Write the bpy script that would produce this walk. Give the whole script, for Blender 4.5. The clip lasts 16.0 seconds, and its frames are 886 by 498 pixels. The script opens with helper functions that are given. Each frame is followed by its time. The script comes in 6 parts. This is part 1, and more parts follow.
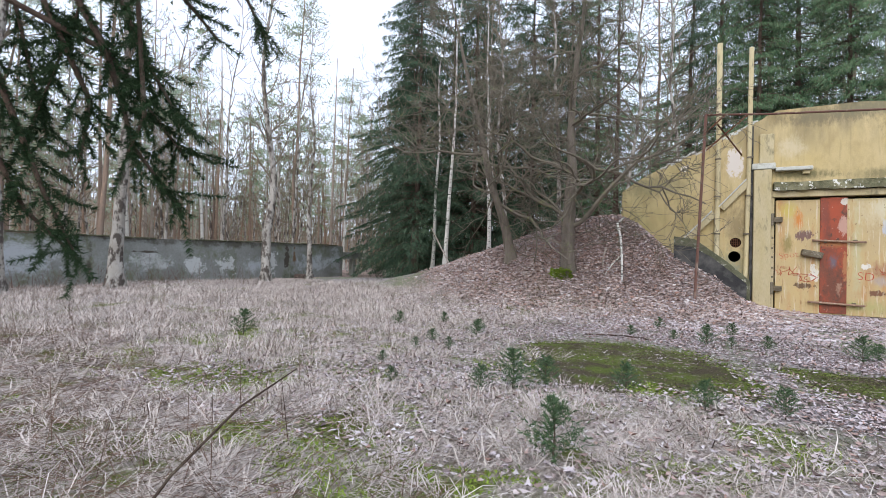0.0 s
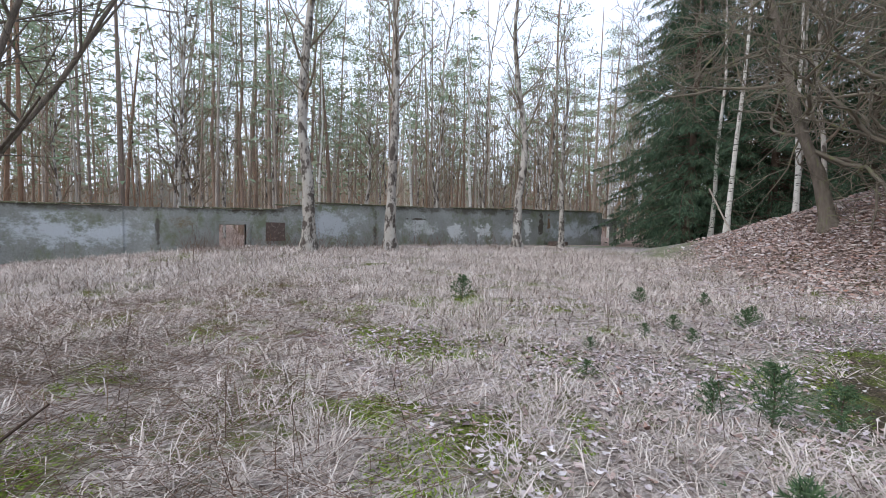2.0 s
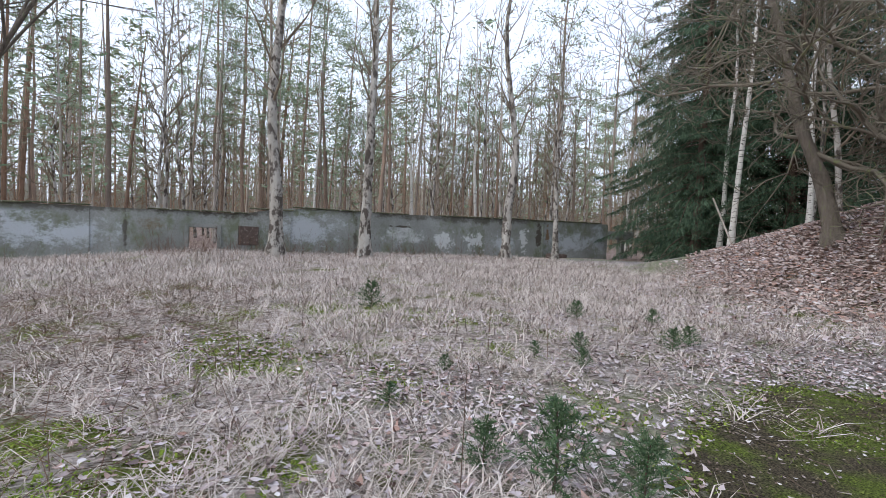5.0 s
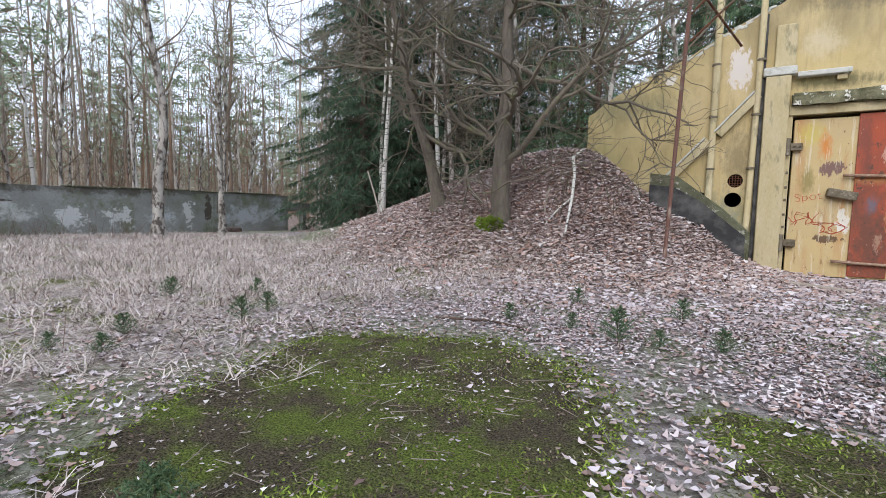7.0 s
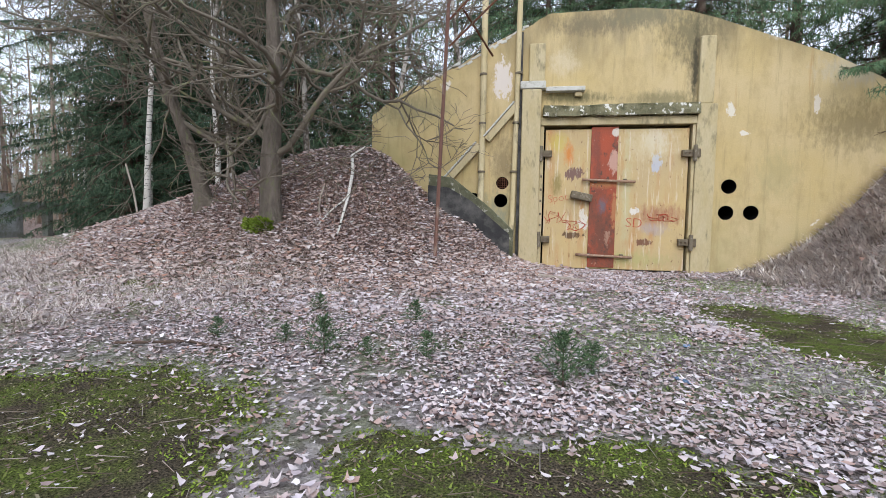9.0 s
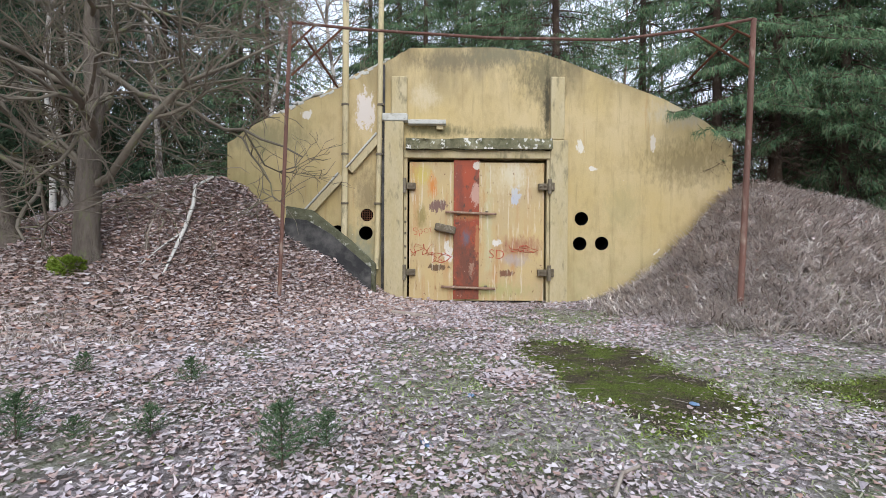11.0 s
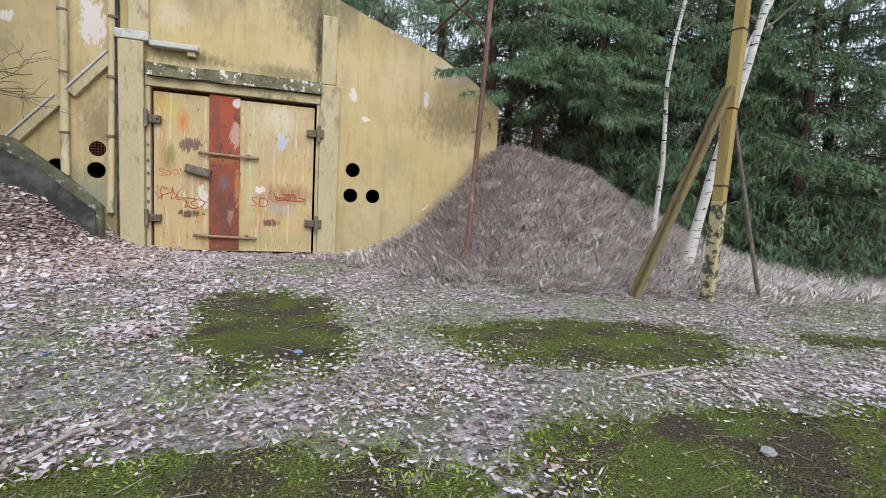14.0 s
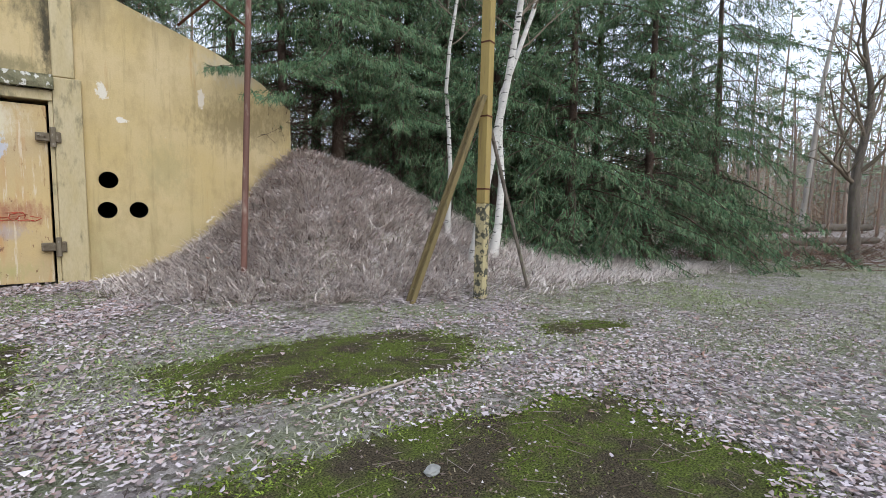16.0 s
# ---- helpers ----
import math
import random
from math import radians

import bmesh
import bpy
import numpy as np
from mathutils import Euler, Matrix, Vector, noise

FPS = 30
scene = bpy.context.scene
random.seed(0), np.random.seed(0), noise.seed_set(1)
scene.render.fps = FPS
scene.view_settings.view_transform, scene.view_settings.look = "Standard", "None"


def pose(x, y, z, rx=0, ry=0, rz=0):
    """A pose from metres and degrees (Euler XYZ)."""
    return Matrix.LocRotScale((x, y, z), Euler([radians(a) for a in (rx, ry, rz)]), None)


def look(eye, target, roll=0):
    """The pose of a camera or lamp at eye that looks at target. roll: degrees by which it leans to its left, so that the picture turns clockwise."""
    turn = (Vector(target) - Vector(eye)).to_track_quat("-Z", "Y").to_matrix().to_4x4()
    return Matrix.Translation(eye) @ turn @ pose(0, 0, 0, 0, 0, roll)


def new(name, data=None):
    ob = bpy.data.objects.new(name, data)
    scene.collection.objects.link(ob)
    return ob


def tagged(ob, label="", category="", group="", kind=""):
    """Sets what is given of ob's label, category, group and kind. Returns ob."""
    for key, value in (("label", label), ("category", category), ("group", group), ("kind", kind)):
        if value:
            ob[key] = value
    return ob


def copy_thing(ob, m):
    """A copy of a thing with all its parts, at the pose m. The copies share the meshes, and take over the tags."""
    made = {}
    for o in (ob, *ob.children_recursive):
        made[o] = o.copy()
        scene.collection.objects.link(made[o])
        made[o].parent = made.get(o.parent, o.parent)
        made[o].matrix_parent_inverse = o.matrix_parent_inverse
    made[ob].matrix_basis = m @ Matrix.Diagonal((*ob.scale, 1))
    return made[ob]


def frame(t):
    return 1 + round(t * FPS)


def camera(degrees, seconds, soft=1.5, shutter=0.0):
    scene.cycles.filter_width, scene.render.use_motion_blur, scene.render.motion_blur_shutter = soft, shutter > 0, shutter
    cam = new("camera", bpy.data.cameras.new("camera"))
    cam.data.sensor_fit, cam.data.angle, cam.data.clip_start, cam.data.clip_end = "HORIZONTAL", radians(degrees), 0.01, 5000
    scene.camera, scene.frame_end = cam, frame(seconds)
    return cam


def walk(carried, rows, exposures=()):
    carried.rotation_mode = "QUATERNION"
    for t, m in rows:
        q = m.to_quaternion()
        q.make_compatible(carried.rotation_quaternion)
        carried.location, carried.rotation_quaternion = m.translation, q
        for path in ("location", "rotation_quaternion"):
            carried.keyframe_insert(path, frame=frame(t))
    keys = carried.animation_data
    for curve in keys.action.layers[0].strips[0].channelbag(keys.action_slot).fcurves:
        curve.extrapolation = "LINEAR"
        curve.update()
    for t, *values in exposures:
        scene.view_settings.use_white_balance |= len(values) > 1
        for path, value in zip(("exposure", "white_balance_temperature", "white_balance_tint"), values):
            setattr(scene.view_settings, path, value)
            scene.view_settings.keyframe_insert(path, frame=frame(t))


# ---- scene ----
cam = camera(86.9, 16.0, 0.75)

PATH = [
    (0, (-4.811, -18.911, 1.506), (-5.699, -17.12, 1.546), 1.6),
    (0.5, (-4.8, -18.599, 1.496), (-5.973, -16.979, 1.515), 1.4),
    (1, (-4.887, -18.21, 1.457), (-6.264, -16.76, 1.411), 1.3),
    (1.5, (-4.872, -17.854, 1.426), (-6.411, -16.583, 1.293), 0.9),
    (2, (-4.858, -17.52, 1.48), (-6.566, -16.487, 1.352), 1.5),
    (2.5, (-4.93, -17.124, 1.437), (-6.75, -16.305, 1.296), 1.7),
    (3, (-4.957, -16.779, 1.437), (-6.855, -16.168, 1.286), 1.8),
    (3.2, (-4.92, -16.645, 1.443), (-6.841, -16.103, 1.303), 1.7),
    (5.3, (-4.475, -15.147, 1.329), (-6.152, -14.059, 1.265), 2.6),
    (5.5, (-4.344, -15.016, 1.329), (-5.924, -13.791, 1.27), 2.6),
    (6, (-4.046, -14.612, 1.305), (-5.379, -13.123, 1.231), 2.8),
    (6.5, (-3.771, -14.301, 1.294), (-4.912, -12.662, 1.18), 2.3),
    (7, (-3.507, -14.015, 1.343), (-4.483, -12.276, 1.191), 1.3),
    (7.5, (-3.337, -13.695, 1.367), (-4.125, -11.865, 1.193), 1.4),
    (8, (-3.09, -13.469, 1.354), (-3.699, -11.572, 1.175), 0.9),
    (8.5, (-2.761, -13.25, 1.349), (-3.252, -11.316, 1.206), 1.4),
    (9, (-2.494, -13.0, 1.324), (-2.806, -11.029, 1.195), 1.0),
    (9.2, (-2.388, -12.896, 1.329), (-2.618, -10.913, 1.214), 0.6),
    (11.3, (-0.76, -12.491, 1.573), (-0.691, -10.492, 1.556), 0.8),
    (11.5, (-0.59, -12.482, 1.555), (-0.476, -10.485, 1.521), 1.2),
    (12, (-0.18, -12.457, 1.557), (0.012, -10.468, 1.478), 2.4),
    (12.5, (0.233, -12.398, 1.56), (0.524, -10.423, 1.437), 2.5),
    (13, (0.62, -12.464, 1.561), (0.997, -10.505, 1.413), 2.9),
    (13.5, (1.055, -12.616, 1.598), (1.528, -10.681, 1.423), 3.2),
    (14, (1.462, -12.652, 1.555), (2.055, -10.752, 1.357), 3.2),
    (14.5, (1.894, -12.679, 1.595), (2.557, -10.805, 1.37), 2.2),
    (15, (2.342, -12.799, 1.613), (3.112, -10.967, 1.385), 1.0),
    (15.5, (2.618, -12.868, 1.658), (3.555, -11.116, 1.432), 0.4),
    (16, (2.858, -12.889, 1.727), (4.006, -11.26, 1.557), 0.8),
]
walk(cam, [(t, look(eye, target, roll)) for t, eye, target, roll in PATH],
     exposures=((0, 0.35), (2, 0.25), (3.2, 0.15), (5.5, 0.25), (7, 0.35), (14, 0.35), (16, 0.22)))

# ==== place ====
rng = np.random.default_rng(7)

# ---- light: an overcast winter day ----
world = bpy.data.worlds.new("overcast_sky")
scene.world = world
world.use_nodes = True
wn = world.node_tree.nodes
wl = world.node_tree.links
sky = wn.new("ShaderNodeTexSky")
sky.sky_type, sky.sun_disc = "NISHITA", False
sky.sun_elevation, sky.sun_rotation = radians(36), radians(176)
sky.dust_density, sky.air_density = 3.0, 1.0
cloud = wn.new("ShaderNodeMix")
cloud.data_type = "RGBA"
cloud.inputs[0].default_value = 0.8
cloud.inputs[7].default_value = (9.1, 10.2, 12.2, 1)
wl.new(sky.outputs[0], cloud.inputs[6])
wl.new(cloud.outputs[2], wn["Background"].inputs[0])
wn["Background"].inputs[1].default_value = 0.12
sun = new("sun", bpy.data.lights.new("sun", "SUN"))
sun.data.energy, sun.data.angle, sun.data.color = 1.5, radians(50), (1, 0.985, 0.96)
sun.matrix_world = look((2, -26, 19), (0, 0, 0))


# ---- materials ----
def mix_rgb(nt, fac, a, b, blend="MIX"):
    n = nt.nodes.new("ShaderNodeMix")
    n.data_type, n.blend_type = "RGBA", blend
    for sock, v in ((n.inputs[0], fac), (n.inputs[6], a), (n.inputs[7], b)):
        if isinstance(v, bpy.types.NodeSocket):
            nt.links.new(v, sock)
        elif isinstance(v, (int, float)):
            sock.default_value = v
        else:
            sock.default_value = (*v, 1)
    return n.outputs[2]


def math_node(nt, op, a, b=0.0, clamp=False):
    n = nt.nodes.new("ShaderNodeMath")
    n.operation, n.use_clamp = op, clamp
    for sock, v in ((n.inputs[0], a), (n.inputs[1], b)):
        if isinstance(v, bpy.types.NodeSocket):
            nt.links.new(v, sock)
        else:
            sock.default_value = v
    return n.outputs[0]


def noise_fac(nt, scale, lo, hi, detail=5.0, stretch=(1, 1, 1), rough=0.6, offset=(0, 0, 0)):
    """A noise in object space, stretched to 0..1 between lo and hi."""
    co = nt.nodes.new("ShaderNodeTexCoord")
    mp = nt.nodes.new("ShaderNodeMapping")
    mp.inputs["Scale"].default_value = stretch
    mp.inputs["Location"].default_value = offset
    nt.links.new(co.outputs["Object"], mp.inputs[0])
    n = nt.nodes.new("ShaderNodeTexNoise")
    n.inputs["Scale"].default_value, n.inputs["Detail"].default_value, n.inputs["Roughness"].default_value = scale, detail, rough
    nt.links.new(mp.outputs[0], n.inputs["Vector"])
    r = nt.nodes.new("ShaderNodeMapRange")
    r.inputs[1].default_value, r.inputs[2].default_value = lo, hi
    nt.links.new(n.outputs[0], r.inputs[0])
    return r.outputs[0]


def start_mat(name, rough=0.85, metal=0.0):
    m = bpy.data.materials.new(name)
    m.use_nodes = True
    b = m.node_tree.nodes["Principled BSDF"]
    b.inputs["Roughness"].default_value, b.inputs["Metallic"].default_value = rough, metal
    b.inputs["Specular IOR Level"].default_value = 0.25 if rough < 0.8 else 0.12
    return m, m.node_tree, b


def finish(nt, b, color, height=None, bump=0.3, dist=0.02):
    nt.links.new(color, b.inputs["Base Color"])
    if height is not None:
        n = nt.nodes.new("ShaderNodeBump")
        n.inputs["Strength"].default_value, n.inputs["Distance"].default_value = bump, dist
        nt.links.new(height, n.inputs["Height"])
        nt.links.new(n.outputs[0], b.inputs["Normal"])


def surface(name, c1, c2, c3=None, scale=3.0, fine=40.0, rough=0.85, metal=0.0, bump=0.4, dist=0.01, stretch=(1, 1, 1), spots=(0.55, 0.7)):
    """Two colours mottled at a large and a small scale, and a third in stains."""
    m, nt, b = start_mat(name, rough, metal)
    big = noise_fac(nt, scale, 0.3, 0.7, stretch=stretch)
    small = noise_fac(nt, fine, 0.25, 0.75, 8.0, stretch)
    col = mix_rgb(nt, big, c1, c2)
    col = mix_rgb(nt, math_node(nt, "MULTIPLY", small, 0.35), col, [x * 0.55 for x in c1])
    if c3:
        col = mix_rgb(nt, noise_fac(nt, scale * 1.7, *spots, 8.0, stretch, 0.65, (5, 3, 9)), col, c3)
    finish(nt, b, col, small, bump, dist)
    return m


def scatter_mat(name, colours, rough=0.9, patch=0.72):
    """A colour picked for each loose piece of a joined mesh."""
    m, nt, b = start_mat(name, rough)
    b.inputs["Specular IOR Level"].default_value = 0.08
    g = nt.nodes.new("ShaderNodeNewGeometry")
    ramp = nt.nodes.new("ShaderNodeValToRGB")
    el = ramp.color_ramp.elements
    el[0].color, el[1].color = (*colours[0], 1), (*colours[-1], 1)
    for i, c in enumerate(colours[1:-1]):
        el.new((i + 1) / (len(colours) - 1)).color = (*c, 1)
    nt.links.new(g.outputs["Random Per Island"], ramp.inputs[0])
    col = mix_rgb(nt, noise_fac(nt, 1.2, 0.35, 0.65), ramp.outputs[0], mix_rgb(nt, 1.0, ramp.outputs[0], (patch, patch * 0.98, patch * 0.95), "MULTIPLY"))
    finish(nt, b, col)
    return m


def blotches(nt, col, spots, across=0):
    """Stains, bare patches, darker marks and painted shade with ragged edges: x, z, half sizes, strength, colour."""
    co = nt.nodes.new("ShaderNodeTexCoord")
    sep = nt.nodes.new("ShaderNodeSeparateXYZ")
    nt.links.new(co.outputs["Object"], sep.inputs[0])
    wob = math_node(nt, "MULTIPLY", math_node(nt, "SUBTRACT", noise_fac(nt, 6, 0.2, 0.8, 10.0, (1.4, 1, 0.6) if across == 0 else (0.4, 0.4, 0.5), 0.75), 0.5), 2.2 if across == 0 else 4.0)
    for x, z, rx, rz, amount, tone in spots:
        dx = math_node(nt, "DIVIDE", math_node(nt, "SUBTRACT", sep.outputs[across], x), rx)
        dz = math_node(nt, "DIVIDE", math_node(nt, "SUBTRACT", sep.outputs[2], z), rz)
        d = math_node(nt, "SQRT", math_node(nt, "ADD", math_node(nt, "MULTIPLY", dx, dx), math_node(nt, "MULTIPLY", dz, dz)))
        soft = 0.8 if amount < 0.99 else 0.12
        r = nt.nodes.new("ShaderNodeMapRange")
        r.inputs[1].default_value, r.inputs[2].default_value, r.inputs[3].default_value, r.inputs[4].default_value = 0.8 + soft * 0.6, 0.8 - soft * 0.6, 0.0, amount
        nt.links.new(math_node(nt, "ADD", d, wob), r.inputs[0])
        col = mix_rgb(nt, r.outputs[0], col, tone)
    return col


def facade_mat():
    """Ochre paint on rendered concrete: faded, streaked, green with algae low down, flaked to white in places."""
    m, nt, b = start_mat("ochre_paint", 0.8)
    big, fine = noise_fac(nt, 0.55, 0.35, 0.65), noise_fac(nt, 30, 0.3, 0.7, 8.0)
    col = mix_rgb(nt, big, (0.545, 0.425, 0.21), (0.59, 0.475, 0.28))
    col = mix_rgb(nt, math_node(nt, "MULTIPLY", fine, 0.18), col, (0.32, 0.25, 0.1))
    streak = math_node(nt, "MULTIPLY", noise_fac(nt, 1.6, 0.54, 0.7, 8.0, (3.2, 1, 0.25), 0.7), 0.5)
    col = mix_rgb(nt, streak, col, (0.25, 0.2, 0.1))
    rust = math_node(nt, "MULTIPLY", noise_fac(nt, 1.3, 0.62, 0.74, 6.0, (5, 1, 0.3), 0.6, (7, 0, 2)), 0.4)
    col = mix_rgb(nt, rust, col, (0.4, 0.2, 0.06))
    sep = nt.nodes.new("ShaderNodeSeparateXYZ")
    co = nt.nodes.new("ShaderNodeTexCoord")
    nt.links.new(co.outputs["Object"], sep.inputs[0])
    left = nt.nodes.new("ShaderNodeMapRange")
    left.inputs[1].default_value, left.inputs[2].default_value, left.inputs[3].default_value, left.inputs[4].default_value = -3.5, -6.8, 0.0, 0.9
    nt.links.new(sep.outputs[0], left.inputs[0])
    algae = math_node(nt, "MULTIPLY", left.outputs[0], noise_fac(nt, 0.9, 0.25, 0.7), True)
    col = mix_rgb(nt, algae, col, (0.28, 0.27, 0.12))
    low = nt.nodes.new("ShaderNodeMapRange")
    low.inputs[1].default_value, low.inputs[2].default_value, low.inputs[3].default_value, low.inputs[4].default_value = 2.6, 0.0, 0.0, 0.8
    nt.links.new(sep.outputs[2], low.inputs[0])
    col = mix_rgb(nt, math_node(nt, "MULTIPLY", low.outputs[0], noise_fac(nt, 1.4, 0.3, 0.65, offset=(3, 1, 4)), True), col, (0.38, 0.335, 0.17))
    top = nt.nodes.new("ShaderNodeMapRange")
    top.inputs[1].default_value, top.inputs[2].default_value = 5.2, 6.7
    nt.links.new(sep.outputs[2], top.inputs[0])
    col = mix_rgb(nt, math_node(nt, "MULTIPLY", top.outputs[0], noise_fac(nt, 1.1, 0.38, 0.62, 7.0, (1.6, 1, 0.5), 0.6, (2, 8, 1)), True), col, (0.16, 0.14, 0.09))
    col = mix_rgb(nt, math_node(nt, "MULTIPLY", noise_fac(nt, 2.6, 0.48, 0.66, 9.0, (1, 1, 0.5), 0.7, (6, 2, 5)), 0.45), col, (0.34, 0.26, 0.13))
    for size, lo in ((1.5, 0.66), (7.0, 0.69)):
        col = mix_rgb(nt, noise_fac(nt, size, lo, lo + 0.02, 10.0, (1, 1, 1), 0.7, (1, 4, 2.4)), col, (0.74, 0.7, 0.62))
    col = mix_rgb(nt, noise_fac(nt, 9.0, 0.7, 0.73, 10.0, (1, 1, 0.5), 0.7, (3, 1, 7)), col, (0.16, 0.13, 0.08))
    # the first patch, at x 5.6, paints a bough's soft shadow on the front
    col = blotches(nt, col, ((5.6, 3.8, 1.1, 0.6, 0.6, (0.16, 0.13, 0.07)), (-3.0, 5.1, 0.28, 0.6, 1.0, (0.66, 0.6, 0.55)), (-4.55, 5.0, 0.14, 0.14, 1.0, (0.66, 0.62, 0.55)),
                             (1.75, 6.15, 0.7, 0.75, 0.85, (0.17, 0.15, 0.09)), (1.85, 5.4, 0.2, 0.9, 0.7, (0.2, 0.17, 0.1)), (3.1, 3.6, 0.14, 0.08, 1.0, (0.7, 0.66, 0.58)), (2.75, 4.2, 0.12, 0.2, 1.0, (0.68, 0.64, 0.55)),
                             (4.7, 4.3, 0.1, 0.25, 1.0, (0.66, 0.6, 0.5)), (3.9, 6.0, 0.35, 0.1, 0.8, (0.6, 0.57, 0.5)), (-0.7, 6.45, 1.1, 0.28, 0.85, (0.2, 0.17, 0.11)), (0.6, 6.6, 0.9, 0.3, 0.9, (0.22, 0.2, 0.13)),
                             # among these: darker marks along the right pilaster and below the ledge bar
                             (-3.1, 1.2, 0.3, 0.4, 0.8, (0.5, 0.5, 0.42)), (5.6, 5.1, 0.9, 0.35, 0.6, (0.5, 0.47, 0.38)), (-1.4, 5.5, 0.35, 0.35, 0.6, (0.64, 0.56, 0.4)), (-1.0, 4.55, 0.6, 0.12, 0.6, (0.32, 0.26, 0.14)), (-5.6, 4.4, 1.2, 0.4, 0.6, (0.2, 0.19, 0.11)), (-2.9, 2.9, 0.35, 0.7, 0.75, (0.24, 0.19, 0.11)), (-3.3, 1.3, 0.9, 0.7, 0.8, (0.27, 0.27, 0.18)), (1.86, 5.3, 0.09, 0.9, 0.9, (0.06, 0.055, 0.04)), (-1.2, 4.6, 0.9, 0.16, 0.8, (0.16, 0.15, 0.08)), (1.1, 4.5, 0.9, 0.2, 0.75, (0.2, 0.18, 0.1)), (3.9, 2.6, 0.5, 0.6, 0.5, (0.36, 0.32, 0.17))))
    finish(nt, b, col, fine, 0.25, 0.01)
    return m


def door_mat():
    """Ochre paint on steel, sun-bleached, with orange rust, old overpaint and drips."""
    m, nt, b = start_mat("ochre_door_paint", 0.6)
    fine = noise_fac(nt, 30, 0.3, 0.7, 8.0)
    col = mix_rgb(nt, noise_fac(nt, 0.9, 0.35, 0.65), (0.57, 0.43, 0.21), (0.5, 0.385, 0.22))
    col = mix_rgb(nt, math_node(nt, "MULTIPLY", noise_fac(nt, 1.5, 0.52, 0.68, 6.0, (2.2, 1, 0.3)), 0.7), col, (0.5, 0.25, 0.1))
    col = mix_rgb(nt, math_node(nt, "MULTIPLY", fine, 0.15), col, (0.3, 0.2, 0.08))
    col = blotches(nt, col, ((-1.02, 2.6, 0.3, 0.18, 1.0, (0.2, 0.12, 0.1)), (1.02, 2.85, 0.15, 0.3, 1.0, (0.46, 0.48, 0.54)), (1.0, 3.5, 0.3, 0.3, 0.7, (0.62, 0.57, 0.48)), (0.62, 1.62, 0.1, 0.1, 1.0, (0.7, 0.68, 0.62)), (0.85, 3.4, 0.6, 0.5, 0.5, (0.66, 0.6, 0.42)), (-1.5, 3.4, 0.25, 0.25, 0.7, (0.55, 0.45, 0.1)),
                             (-0.78, 1.35, 0.14, 0.3, 1.0, (0.66, 0.62, 0.55)), (1.15, 1.5, 0.6, 0.25, 0.9, (0.36, 0.17, 0.1)), (-1.05, 0.95, 0.32, 0.1, 1.0, (0.15, 0.09, 0.05)), (0.8, 0.8, 0.25, 0.1, 1.0, (0.2, 0.1, 0.06)),
                             (-1.5, 2.3, 0.14, 0.3, 0.8, (0.25, 0.2, 0.07)), (0.5, 1.6, 0.09, 0.11, 1.0, (0.7, 0.66, 0.6)), (1.0, 1.15, 0.35, 0.15, 0.9, (0.42, 0.34, 0.3)), (-1.2, 3.1, 0.12, 0.3, 0.9, (0.6, 0.22, 0.05)), (0.3, 2.0, 0.1, 1.4, 0.8, (0.5, 0.47, 0.28)), (0.5, 0.35, 1.0, 0.2, 0.7, (0.4, 0.38, 0.16))))
    drip = noise_fac(nt, 2.2, 0.56, 0.6, 9.0, (5, 1, 0.35), 0.7, (2, 0, 6))
    col = mix_rgb(nt, math_node(nt, "MULTIPLY", drip, 0.6), col, (0.66, 0.6, 0.46))
    grime = noise_fac(nt, 3.0, 0.6, 0.68, 9.0, (3, 1, 0.5), 0.7, (8, 3, 1))
    col = mix_rgb(nt, math_node(nt, "MULTIPLY", grime, 0.7), col, (0.26, 0.13, 0.06))
    col = mix_rgb(nt, noise_fac(nt, 11, 0.645, 0.67, 9.0, (1, 1, 0.6), 0.7, (1, 9, 2)), col, (0.2, 0.11, 0.06))
    finish(nt, b, col, fine, 0.15, 0.01)
    return m


